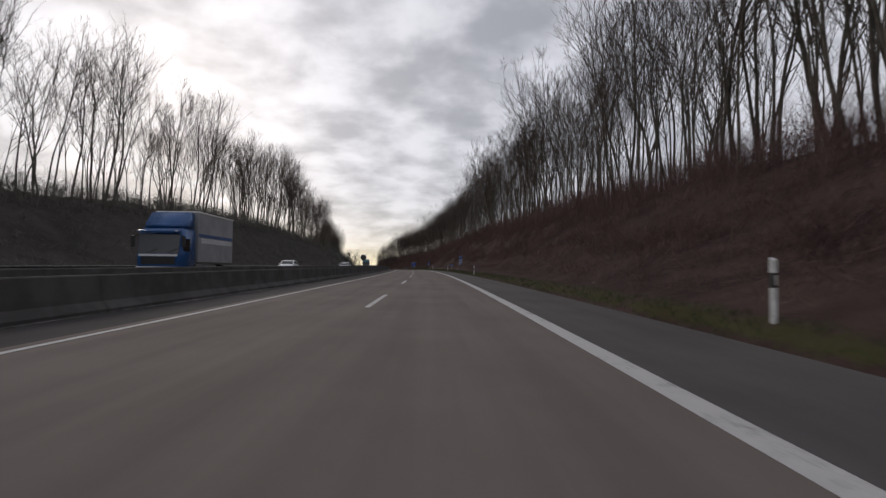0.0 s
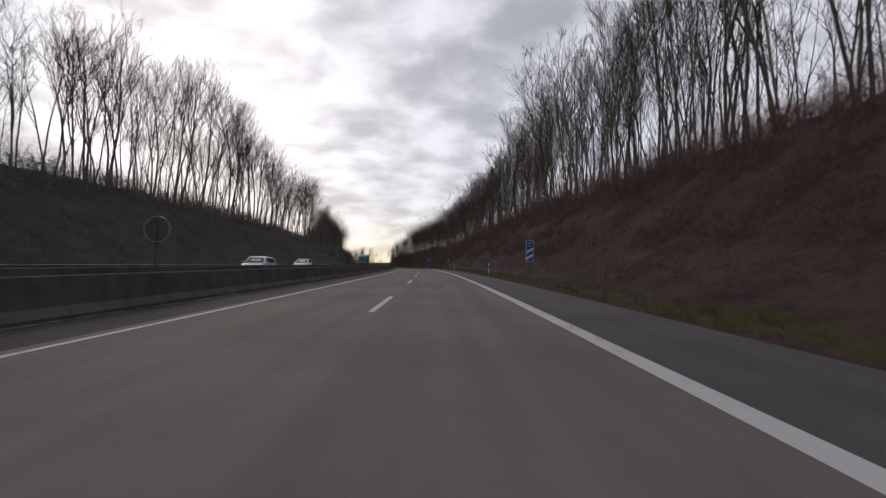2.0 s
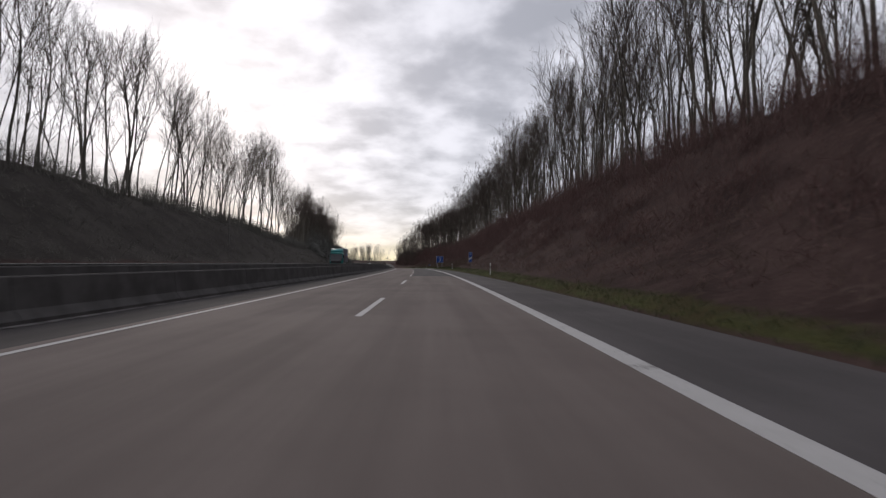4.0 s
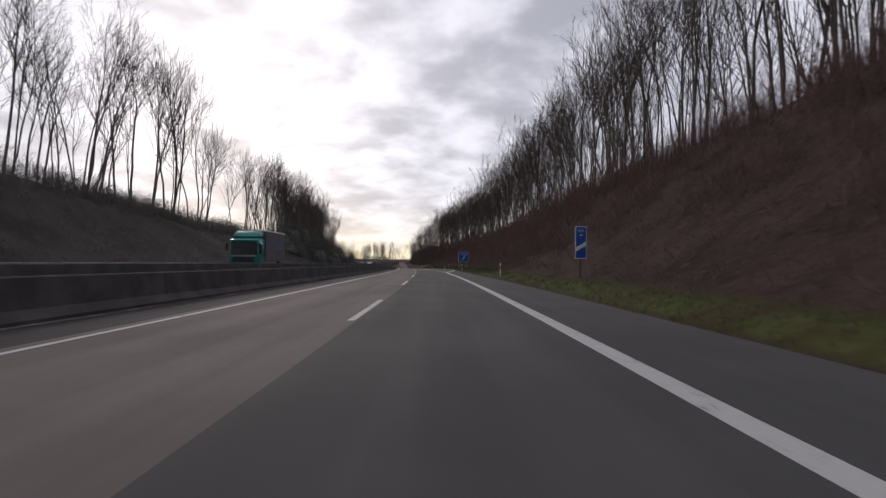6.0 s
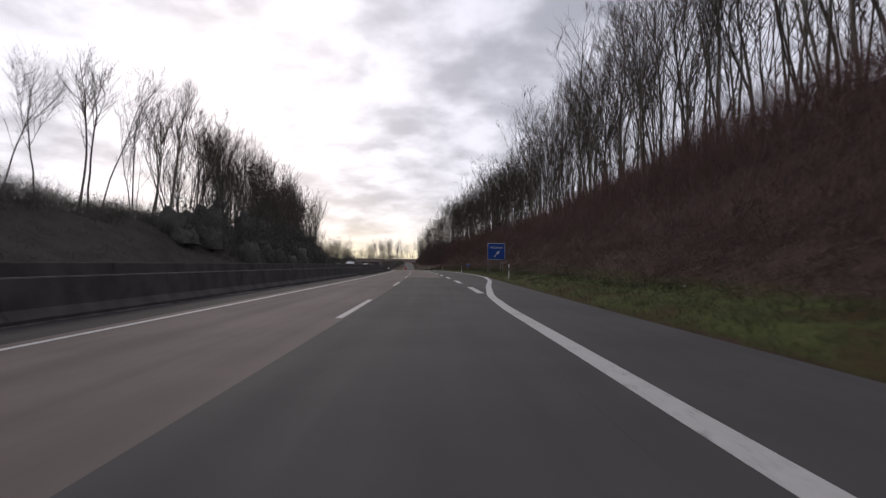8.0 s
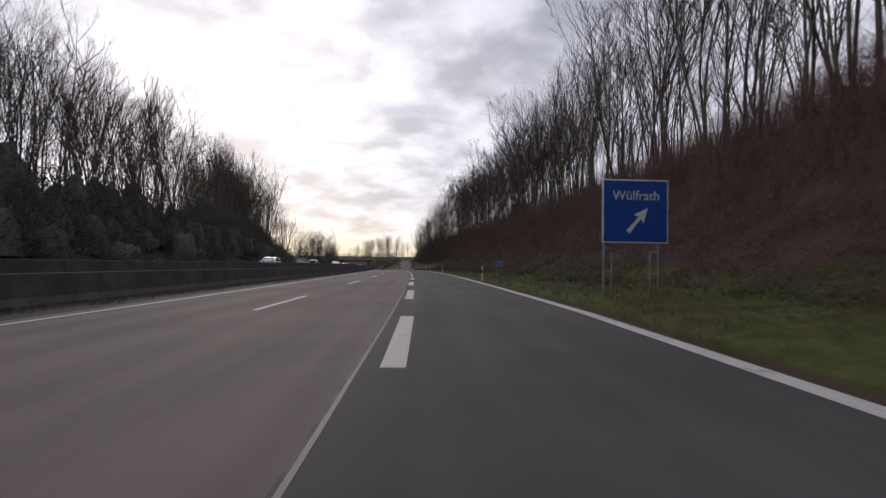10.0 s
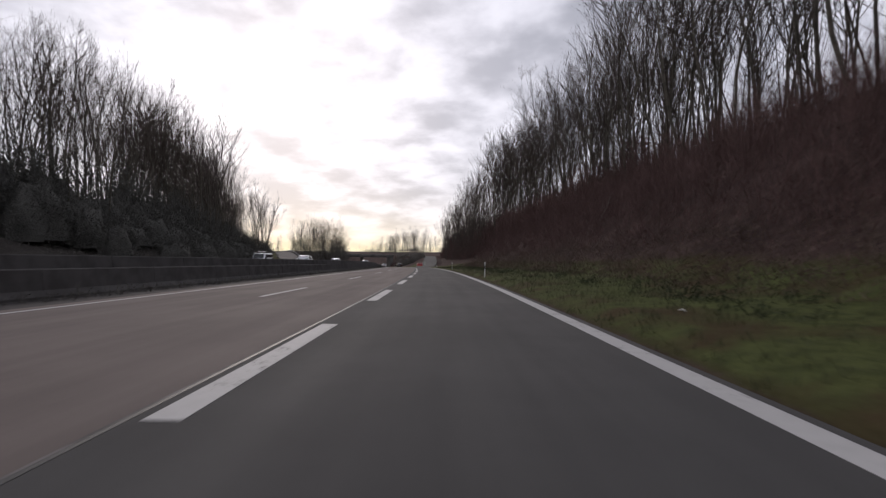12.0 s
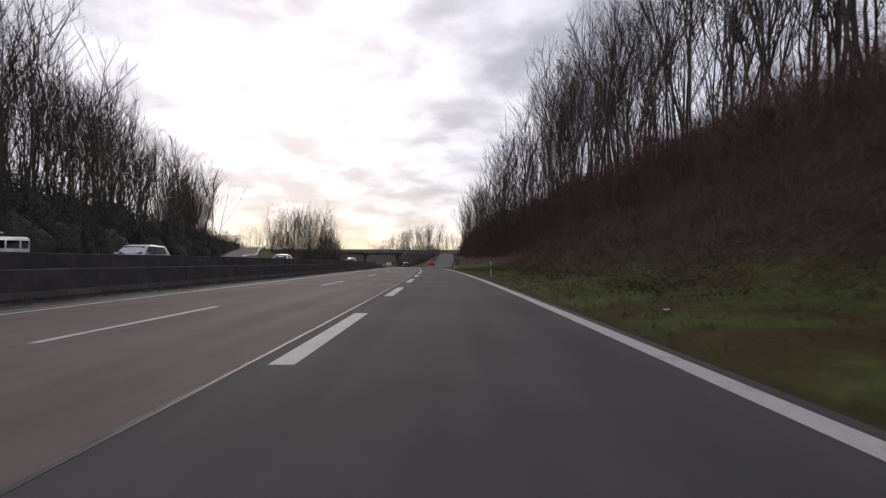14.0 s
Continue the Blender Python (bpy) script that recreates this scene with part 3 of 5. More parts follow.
def tree_shape(rng, height, fork, lean, leaders, boughs, sprays, twigs, sides=7, thick=1.0, wide=1.0, clear=0.4, plain=False):
    """Trunk and crown of a leafless tree that leans towards +x as it rises: the trunk forks into leaders, whose boughs
    end on one rounded crown and bear sprays and twigs."""
    trunk, crown = Tubes(), Tubes()

    def jitter(k):
        return Vector((rng.gauss(0, k), rng.gauss(0, k), rng.gauss(0, k * 0.4)))

    def limb(p, way, length, r, n, sides, mesh, lift, kink, end):
        pts, radii = [p], [r]
        for k in range(n):
            way = (way + jitter(kink) + Vector((0, 0, lift))).normalized()
            pts.append(pts[-1] + way * (length / n))
            radii.append(r * (1 - (1 - end) * (k + 1) / n))
        mesh.tube(pts, radii, sides)
        return pts, radii

    def along(pts, f):
        k = min(int(f * (len(pts) - 1)), len(pts) - 2)
        return pts[k].lerp(pts[k + 1], f * (len(pts) - 1) - k)

    def aside(way, tilt):
        axis = way.cross(jitter(1.0)).normalized()
        return (way * math.cos(tilt) + axis * math.sin(tilt)).normalized()

    r0 = thick * height * rng.uniform(0.0060, 0.0076)
    way = Vector((lean + rng.gauss(0, 0.03), rng.gauss(0, 0.05), 1)).normalized()
    pts, rad = limb(Vector((0, 0, -0.4)), way, height * fork + 0.4, r0, 7, sides, trunk, 0.02, 0.055, 0.62)
    trunk.v[:sides] = [Vector((v.x * 1.4, v.y * 1.4, v.z)) for v in trunk.v[:sides]]
    up = (pts[-1] - pts[-3]).normalized()
    stems = [(pts, rad, 0.0)]
    around = rng.uniform(0, 6.28)
    for k in range(leaders):
        tilt = radians(rng.uniform(1, 6) if k == 0 else rng.uniform(9, 24) * wide)
        around += 6.28 / max(leaders - 1, 1) + rng.uniform(-0.5, 0.5)
        out = Vector((math.cos(around), math.sin(around), 0))
        w = (up * math.cos(tilt) + out * math.sin(tilt)).normalized()
        drop = rng.uniform(0.02, 0.4) * (k > 0)
        start = along(pts, 1 - drop)
        length = (height * (0.94 if k == 0 else rng.uniform(0.76, 0.90)) - start.z) / max(w.z, 0.7)
        stems.append((*limb(start, w, length, rad[-1] * (0.9 if k == 0 else rng.uniform(0.5, 0.75)), 4 if plain else 6, 3 if plain else 5, trunk, 0.05, 0.075, 0.12), 0.0))
    axis = along(stems[1][0], 0.4)
    middle = Vector((axis.x, axis.y, height * (clear + 1) / 2))
    high, broad = height * (1 - clear) / 2, height * 0.17 * wide

    def reach(p, w):
        """How far it is from p along w to the crown's rounded outline."""
        q, d = p - middle, w.copy()
        for v in (q, d):
            v.x, v.y, v.z = v.x / broad, v.y / broad, v.z / high
        a, b, c = d.dot(d), q.dot(d), q.dot(q) - 1
        root = b * b - a * c
        return (-b + math.sqrt(root)) / a if root > 0 else 0.0

    for k in range(boughs):
        stem = stems[0] if k % 9 == 0 else stems[1 + k % leaders]
        f = rng.uniform(0.6, 1.0) if k % 9 == 0 else rng.uniform(0.06, 0.99) ** 0.75
        p = along(stem[0], min(f, 0.999))
        w = aside((stem[0][-1] - stem[0][-3]).normalized(), radians(rng.uniform(28, 62)))
        w = (w + Vector((0, 0, 0.25))).normalized()
        length = min(max(reach(p, w), 1.0) * rng.uniform(0.78, 1.06), 0.34 * height)
        r = max(0.012, min(0.30 * r0, 0.0085 * length))
        bp, br = limb(p, w, length, r, 2 if plain else 3, 3, crown, 0.12, 0.12, 0.25)
        for q in range(sprays):
            g = 0.22 + 0.78 * (q + rng.random()) / sprays
            w2 = aside((bp[-1] - bp[0]).normalized(), radians(rng.uniform(18, 52)))
            w2 = (w2 + Vector((0, 0, 0.22))).normalized()
            a = along(bp, min(g, 0.999))
            b = a + w2 * max(0.7, length * rng.uniform(0.24, 0.46))
            if plain:
                crown.sliver(a, b, max(r * 0.6, 0.018))
            else:
                crown.spike(a, b, max(r * 0.45, 0.010))
            for z in range(twigs):
                c = a.lerp(b, 0.15 + 0.85 * (z + rng.random()) / twigs)
                w3 = aside(w2, radians(rng.uniform(14, 50)))
                crown.sliver(c, c + w3 * rng.uniform(0.4, 0.95), 0.014 if plain else 0.0095)
    return trunk, crown


rng = random.Random(7)
NEAR_RIGHT, NEAR_LEFT, FAR_WOOD = [], [], []
for k in range(10):
    NEAR_RIGHT.append(tree_shape(rng, rng.uniform(19, 25), rng.uniform(0.42, 0.64), rng.uniform(0.0, 0.17), rng.randint(2, 4), 42, 4, 5, 7, rng.choice((0.65, 0.75, 0.85, 1.1)), rng.uniform(0.95, 1.3), rng.uniform(0.40, 0.56)))
for k in range(9):
    NEAR_LEFT.append(tree_shape(rng, rng.uniform(18, 23.5), rng.uniform(0.48, 0.70), rng.uniform(0.0, 0.2), rng.randint(2, 4), 40, 4, 6, 6, rng.uniform(0.82, 1.12), rng.uniform(0.9, 1.25), rng.uniform(0.47, 0.62)))
for k in range(8):
    FAR_WOOD.append(tree_shape(rng, rng.uniform(17, 23), rng.uniform(0.42, 0.58), 0.05, rng.randint(2, 3), 21, 4, 2, 4, rng.uniform(0.8, 1.1), 1.15, 0.42, True))

rough = random.Random(31)
DISTANT = [tree_shape(rough, rough.uniform(17, 23), rough.uniform(0.42, 0.58), 0.05, rough.randint(2, 3), 18, 3, 2, 3, rough.uniform(0.8, 1.1), 1.15, 0.42, True) for k in range(8)]


def tree_things(shapes, name, label, group):
    made = []
    for trunk, crown in shapes:
        ob = thing(name, label, "tree", group)
        part("trunk", trunk.mesh("trunk", BARK), None, ob)
        part("crown", crown.mesh("crown", TWIG, False), None, ob)
        made.append(ob)
    return made


right_trees = tree_things(NEAR_RIGHT, "bare_tree", "tall leafless woodland tree on the cutting's brown crest", "trees on the wooded bank")
left_trees = tree_things(NEAR_LEFT, "slender_tree", "slender leafless tree leaning over the dark bank", "trees on the far bank")
used = set()


def plant(stock, s, u, turn, size, lean=0.0):
    """Copies of a stock tree; its first planting uses the stock tree itself."""
    ob = stock[rng.randrange(len(stock))]
    p = W(s, u, land(s, u) - 0.15)
    m = Matrix.Translation(p) @ pose(0, 0, 0, rng.uniform(-2, 2), rng.uniform(-2, 2) + lean, turn) @ Matrix.Scale(size, 4)
    if ob.name in used:
        ob = copy_thing(ob, m)
    used.add(ob.name)
    ob.matrix_basis = m


def wood(name, label, shapes, places, mats):
    """Many trees as one mesh of trunks and one of crowns."""
    root = tagged(new(name), label, "trees", kind="stuff")
    for which, mat, what in ((0, mats[0], "trunks"), (1, mats[1], "crowns")):
        vs, fs, count = [], [], 0
        packed = [(np.array([tuple(v) for v in sh[which].v], dtype=np.float32), sh[which].f) for sh in shapes]
        for s, u, turn, size, k in places:
            v, f = packed[k % len(packed)]
            p = W(s, u, land(s, u) - 0.15)
            c, d = math.cos(turn), math.sin(turn)
            spin = np.array([[c, d, 0], [-d, c, 0], [0, 0, 1]], dtype=np.float32) * size
            vs.append(v @ spin + np.array(p, dtype=np.float32))
            fs += [tuple(i + count for i in q) for q in f]
            count += len(v)
        me = bpy.data.meshes.new(what)
        me.from_pydata(np.concatenate(vs), [], fs)
        me.materials.append(mat)
        me.update()
        tagged(part(what, me, None, root), kind="stuff")
    return root


near, back = [], []
s = -4.0
while s < 455:
    s += rng.uniform(1.15, 2.3)
    near.append((s, crest_right(s) + rng.uniform(-2.5, 3.5)))
    for row in range(2 if rng.random() < 0.55 else 1):
        back.append((s + rng.uniform(-1.5, 1.5), crest_right(s) + rng.uniform(-1, 9) + (5 if s > 355 else 9) * row, rng.uniform(0, 6.28), rng.uniform(0.36, 0.6) if row == 0 and rng.random() < 0.5 and s < 355 else rng.uniform(0.85, 1.15), rng.randrange(8)))
near += [(s, crest_right(s) + rng.uniform(-4, 2)) for s in (17.5, 20.0, 21.5, 23.0, 25.5, 27.0, 28.5)]
for s, u in near:
    plant(right_trees, s, u, 180 + math.degrees(heading(s)) + rng.uniform(-70, 70), rng.uniform(0.85, 1.1))
s = 430.0
while s < 552:
    s += rng.uniform(0.6, 1.2)
    back.append((s, max(crest_right(s) + rng.uniform(-8, 12), foot_right(s) + 2.5), rng.uniform(0, 6.28), rng.uniform(0.95, 1.2) if s < 500 else rng.uniform(0.75, 1.0), rng.randrange(8)))
more = random.Random(23)
for k in range(198):
    s = more.uniform(0, 355) if k < 150 else more.uniform(358, 425)
    back.append((s, crest_right(s) + more.uniform(1, 13), more.uniform(0, 6.28), more.uniform(0.85, 1.12), more.randrange(8)))
wood("right_wood", "dense leafless wood behind the crest of the cutting", FAR_WOOD, back, (BARK, TWIG))

near, back = [], []
thin = ramp([(-20, 1.6), (45, 1.6), (52, 1.0), (75, 1.3), (200, 1.2), (240, 1.25), (480, 1.1)])
tall = ramp([(-20, 0.85), (70, 0.84), (110, 0.80), (126, 0.97), (180, 0.95), (195, 0.88), (218, 0.88), (232, 1.0), (300, 1.0), (340, 0.92), (370, 0.96), (400, 1.04), (480, 1.04), (600, 0.94)])
s = 6.0
while s < 440:
    s += rng.uniform(2.2, 4.4) / thin(s)
    if 250 < s < 291:
        continue
    near.append((s, crest_left(s) + rng.uniform(-4, 2.0)))
    if s < 190 or s > 306 or rng.random() < 0.3:
        back.append((s + rng.uniform(-2, 2), crest_left(s) - rng.uniform(2, 12), rng.uniform(0, 6.28), rng.uniform(0.7, 0.95) * tall(s), rng.randrange(8)))
    if s < 257:
        back.append((s + rng.uniform(-2, 2), crest_left(s) + rng.uniform(-9, 1), rng.uniform(0, 6.28), rng.uniform(0.75, 1.0) * tall(s), rng.randrange(8)))
    if s > 308:
        for k in range(2):
            back.append((s + rng.uniform(-2, 2), crest_left(s) + rng.uniform(-8, 7), rng.uniform(0, 6.28), rng.uniform(0.8, 1.0) * tall(s), rng.randrange(8)))
for s, u in near:
    plant(left_trees, s, u, math.degrees(heading(s)) + rng.uniform(-45, 45), rng.uniform(0.88, 1.08) * tall(s))
# a few trees stand alone where the bank dips
for s, back_by, turn, size, lean in ((254.0, 1.0, 10, 0.84, 5), (255.4, 1.2, -20, 0.80, 7), (256.8, 0.6, 30, 0.72, 4), (257.8, 1.0, 0, 0.83, 9), (266.4, 1.0, 15, 0.72, 8), (271.0, 1.0, 40, 0.66, 2),
                                     (276.8, 0.5, 30, 0.80, 4), (278.2, 0.2, -30, 0.82, 2), (281.0, 0.5, 0, 0.80, 6), (291.5, -0.5, 20, 0.72, 3), (293.5, 0.5, -40, 0.66, 0), (298.5, 0.0, 60, 0.72, 2)):
    plant(left_trees, s, crest_left(s) - back_by, math.degrees(heading(s)) + turn, size, lean)
s = 400.0
while s < 590:
    s += rng.uniform(0.44, 0.86) if s < 500 else rng.uniform(0.6, 1.2)
    back.append((s, crest_left(s) + rng.uniform(-10, 4 if s > 440 else 10), rng.uniform(0, 6.28), rng.uniform(0.88, 1.16) * tall(s), rng.randrange(8)))
for k in range(16):   # the last trees before the rising slip road
    s = more.uniform(446, 492)
    back.append((s, ramp_mid(s) - more.uniform(6.0, 10.5), more.uniform(0, 6.28), more.uniform(0.72, 0.95), more.randrange(8)))
for k in range(46):
    s = rng.uniform(306, 350)
    back.append((s, crest_left(s) + rng.uniform(-5, 7), rng.uniform(0, 6.28), rng.uniform(0.8, 1.05), rng.randrange(8)))
wood("left_wood", "leafless wood on the far bank of the motorway", FAR_WOOD, back, (BARK, TWIG))
clump = []
for k in range(64):   # a round clump between the rising slip road and the motorway
    d = rng.uniform(-1, 1)
    clump.append((rng.uniform(520, 543), -30 + 9.5 * d, rng.uniform(0, 6.28), (0.42 + 0.48 * math.sqrt(1 - d * d)) * rng.uniform(0.9, 1.06), rng.randrange(8)))
crowns = ramp([(0, 0.40), (0.15, 0.60), (0.5, 0.92), (0.56, 0.80), (0.75, 1.22), (0.9, 1.1), (1, 0.85)])
for k in range(96):   # a row of tall trees beyond the bridge
    f = rng.random()
    clump.append((rng.uniform(775, 825), 50 + 58 * f, rng.uniform(0, 6.28), crowns(f) * rng.uniform(0.92, 1.05), rng.randrange(8)))
for k in range(30):
    clump.append((rng.uniform(870, 920), rng.uniform(178, 206), rng.uniform(0, 6.28), rng.uniform(0.6, 1.1), rng.randrange(8)))
for k in range(26):
    clump.append((rng.uniform(640, 720), rng.uniform(-66, -42), rng.uniform(0, 6.28), rng.uniform(0.5, 0.85), rng.randrange(8)))
for k in range(36):
    clump.append((rng.uniform(720, 900), rng.uniform(0, 48), rng.uniform(0, 6.28), rng.uniform(0.25, 0.42), rng.randrange(8)))
wood("distant_wood", "distant clumps of leafless trees round the bridge", DISTANT, clump, (BARK, TWIG))


# ---- brush, brambles and grass ----
gen = np.random.default_rng(11)


def spikes(name, label, a, b, r, mat, category, flat=False):
    """Thin three-sided stems (or flat leaves) from the points a to the points b, as one object."""
    way = b - a
    side = np.cross(way, gen.normal(size=way.shape))
    side /= np.linalg.norm(side, axis=1)[:, None] + 1e-9
    other = np.cross(way, side)
    other /= np.linalg.norm(other, axis=1)[:, None] + 1e-9
    r = np.broadcast_to(r, (len(a),))[:, None]
    if flat:
        v = np.stack([a + side * r, a - side * r, b], 1).reshape(-1, 3)
        f = np.arange(len(v)).reshape(-1, 3)
    else:
        v = np.stack([a + side * r, a - side * 0.5 * r + other * 0.87 * r, a - side * 0.5 * r - other * 0.87 * r, b], 1).reshape(-1, 3)
        k = np.arange(len(a))[:, None] * 4
        f = np.concatenate([k + (0, 1, 3), k + (1, 2, 3), k + (2, 0, 3)], 1).reshape(-1, 3)
    me = bpy.data.meshes.new(name)
    me.from_pydata(v, [], f)
    me.materials.append(mat)
    me.update()
    return tagged(new(name, me), label, category, kind="stuff")


def roots(count, s_range, u_of, clumped=False):
    """Points scattered on the ground, evenly or in clumps; u_of gives the reach across at a place along."""
    out = []
    while len(out) < count:
        s = gen.uniform(*s_range)
        lo, hi = u_of(s)
        u = gen.uniform(lo, hi)
        if clumped and noise.noise(Vector((s / 4.5, u / 3.0, 2.1))) + 0.5 * noise.noise(Vector((s / 1.6, u / 1.3, 7.1))) < 0.08:
            continue
        out.append(W(s, u, land(s, u) - 0.04))
    return np.array([tuple(p) for p in out])


def brush(name, label, base, stems, length, flat, r, mat, twigs=2, droop=0.0):
    """Shrubs: thin stems that fan out from each root, with side twigs; droop bows the tips over."""
    n = len(base) * stems
    a = np.repeat(base, stems, 0) + gen.normal(size=(n, 3)) * (0.22, 0.22, 0.0)
    way = gen.normal(size=(n, 3)) * (flat, flat, 0.2) + (0, 0, 1)
    way /= np.linalg.norm(way, axis=1)[:, None]
    size = gen.uniform(*length, size=(n, 1)) * np.repeat(gen.uniform(0.6, 1.25, size=(len(base), 1)), stems, 0)
    b = a + way * size
    aa, bb, rr = [a], [b], [np.full(n, r)]
    if droop:
        c = b + (way * (1, 1, 0) * 1.2 - (0, 0, droop)) * size * 0.6
        aa.append(b - way * size * 0.12), bb.append(c), rr.append(np.full(n, r * 0.8))
    for k in range(twigs):
        c = a + (b - a) * gen.uniform(0.25, 0.95, size=(n, 1))
        aa.append(c), bb.append(c + (way + gen.normal(size=(n, 3)) * 0.55) * size * gen.uniform(0.2, 0.45, size=(n, 1))), rr.append(np.full(n, r * 0.75))
    spikes(name, label, np.concatenate(aa), np.concatenate(bb), np.concatenate(rr), mat, "brush", True)


brush("bramble_bank", "tangle of reddish brown brambles on the cutting slope", roots(7000, (-6, 440), lambda s: (foot_right(s) + 0.1, crest_right(s) - 1)), 5, (0.25, 0.7), 0.8, 0.010, SHRUB, 2, 0.5)
brush("slope_brush", "reddish brown leafless shrubs covering the slope by the exit", roots(4700, (215, 470), lambda s: (foot_right(s) + 2.5, crest_right(s) + 2)), 7, (0.7, 2.3), 0.38, 0.011, SHRUB, 4)
brush("upper_brush", "scattered brown leafless shrubs on the upper slope", roots(5600, (-6, 225), lambda s: (foot_right(s) + 3, crest_right(s) + 1.5), True), 6, (0.5, 1.6), 0.45, 0.010, SHRUB, 4)
brush("dry_stalks", "pale dead grass stalks low on the cutting slope", roots(2200, (-6, 430), lambda s: (foot_right(s) - 0.4, foot_right(s) + 5)), 8, (0.3, 0.75), 0.5, 0.008, DRY, 0, 0.6)
brush("crest_brush", "brown leafless saplings and shrubs along the crest", roots(4200, (-6, 470), lambda s: (crest_right(s) - 6.0, crest_right(s) + 4)), 6, (1.1, 3.4), 0.32, 0.013, SHRUB, 5)
brush("hazel_thicket", "tall reddish brown hazel thicket below the trees", roots(1500, (225, 470), lambda s: (crest_right(s) - 8, crest_right(s) + 2)), 8, (1.6, 3.8), 0.22, 0.011, SHRUB, 5)
brush("understorey", "grey twiggy saplings between the trunks behind the crest", roots(1500, (-6, 470), lambda s: (crest_right(s) + 0.5, crest_right(s) + 12)), 6, (2.2, 5.5), 0.2, 0.012, THICKET, 4)
brush("bank_brush", "dark leafless shrubs on the far bank", roots(3400, (10, 300), lambda s: (crest_left(s) - 3, crest_left(s) + 4)), 6, (0.8, 2.6), 0.4, 0.014, THICKET, 4)
brush("bank_crest_scrub", "dense dark scrub along the dip of the far bank", roots(1100, (215, 300), lambda s: (crest_left(s) - 3, crest_left(s) + 2.5)), 6, (0.9, 2.4), 0.4, 0.013, THICKET, 4)
brush("bank_brambles", "dark low brambles on the far bank", roots(4000, (10, 440), lambda s: (crest_left(s) + 1, foot_left(s) - 0.5)), 5, (0.4, 1.1), 0.7, 0.014, THICKET, 2, 0.5)
brush("wood_brush", "brown undergrowth at the far end of the wood", roots(1600, (440, 552), lambda s: (foot_right(s) + 3, crest_right(s) + 4)), 6, (1.5, 4.5), 0.35, 0.024, SHRUB, 4)
brush("bracken_edge", "flattened dead bracken and grass along the foot of the slope", roots(2600, (215, 430), lambda s: (foot_right(s) - 0.8, foot_right(s) + 3.5)), 7, (0.35, 1.0), 1.1, 0.009, DRY, 1, 0.5)


def sapling(tall, bend):
    """A slim young tree: a bowed stem with a few ascending side shoots."""
    ob = thing("sapling", "slim pale leafless sapling growing among brambles", "sapling", "saplings on the slope")
    t = Tubes()
    pts = [Vector((bend * (k / 6) ** 2 * tall, 0.04 * math.sin(2.1 * k), tall * k / 6 - 0.1)) for k in range(7)]
    t.tube(pts, [0.026, 0.023, 0.02, 0.017, 0.013, 0.009, 0.004], 5)
    part("stem", t.mesh("stem", DRY), None, ob)
    b = Tubes()
    for k in range(14):
        p = pts[2 + k % 4].lerp(pts[3 + k % 4], (k * 0.37) % 1)
        w = Vector((math.cos(2.4 * k), math.sin(2.4 * k), 1.3)) * (0.22 + 0.05 * (k % 3))
        b.spike(p, p + w * tall * 0.22, 0.007)
        b.sliver(p + w * tall * 0.1, p + w * tall * 0.1 + Vector((math.cos(3.1 * k), math.sin(3.1 * k), 0.9)) * 0.2, 0.005)
    part("shoots", b.mesh("shoots", TWIG), None, ob)
    return ob


young = [sapling(3.4, -0.10), sapling(2.6, -0.22), sapling(4.4, 0.06)]
for k in range(48):
    s = -2 + 9.2 * k + gen.uniform(-3, 3)
    f, c = foot_right(s), crest_right(s)
    u = f + gen.uniform(0.18, 0.85) * (c - f)
    m = at(s, u, land(s, u) - 0.05, gen.uniform(-60, 60)) @ Matrix.Scale(gen.uniform(0.7, 1.15), 4)
    if k < 3:
        young[k].matrix_basis = m
    else:
        copy_thing(young[k % 3], m)


def thicket(name, label, spots, mat, count, leaf=(0.025, 0.085), long=1.0, heart=0.0):
    """Dense bushes: domes filled with short leafy sprays; heart is the share of the dome that a close mass of foliage fills."""
    aa, bb, rr, vs, fs = [], [], [], [], []
    ball = bmesh.new()
    bmesh.ops.create_icosphere(ball, subdivisions=3, radius=1.0)
    bmesh.ops.delete(ball, geom=[v for v in ball.verts if v.co.z < -0.15], context="VERTS")
    ball.verts.index_update()
    dome = [v.co.copy() for v in ball.verts]
    skin = np.array([[v.index for v in f.verts] for f in ball.faces])
    ball.free()
    for k, (s, u, wide, tall) in enumerate(spots if heart else ()):
        shift = Vector((s, u, k))
        swell = [heart * (1 + 0.3 * noise.noise(v * 2.0 + shift) + 0.22 * noise.noise(v * 5.0 + shift)) for v in dome]
        vs.append(np.array(W(s, u, land(s, u))) + np.array([tuple(v * q) for v, q in zip(dome, swell)]) * (wide, wide, tall))
        fs.append(skin + k * len(dome))
    if heart:
        mass = mesh_of(name, np.concatenate(vs).tolist(), np.concatenate(fs).tolist(), mat, True)
    for s, u, wide, tall in spots:
        c = np.array(W(s, u, land(s, u)))
        d = gen.normal(size=(count, 3))
        d /= np.linalg.norm(d, axis=1)[:, None]
        d[:, 2] = np.abs(d[:, 2])
        reach = gen.uniform(max(0.35, heart * 0.9), 1.0, size=(count, 1)) ** 0.6 * (1 + 0.25 * np.sin(5 * d[:, :1] + u) * np.cos(4 * d[:, 1:2] + s))
        p = c + d * reach * (wide, wide, tall)
        w = d * (0.5, 0.5, 0.4) + gen.normal(size=(count, 3)) * 0.35 + (0, 0, 0.45)
        aa.append(p), bb.append(p + w * long * gen.uniform(0.5, 1.2, size=(count, 1))), rr.append(gen.uniform(*leaf, count))
    ob = spikes(name, label, np.concatenate(aa), np.concatenate(bb), np.concatenate(rr), mat, "bushes", True)
    if heart:
        tagged(part("foliage", mass, None, ob), kind="stuff")


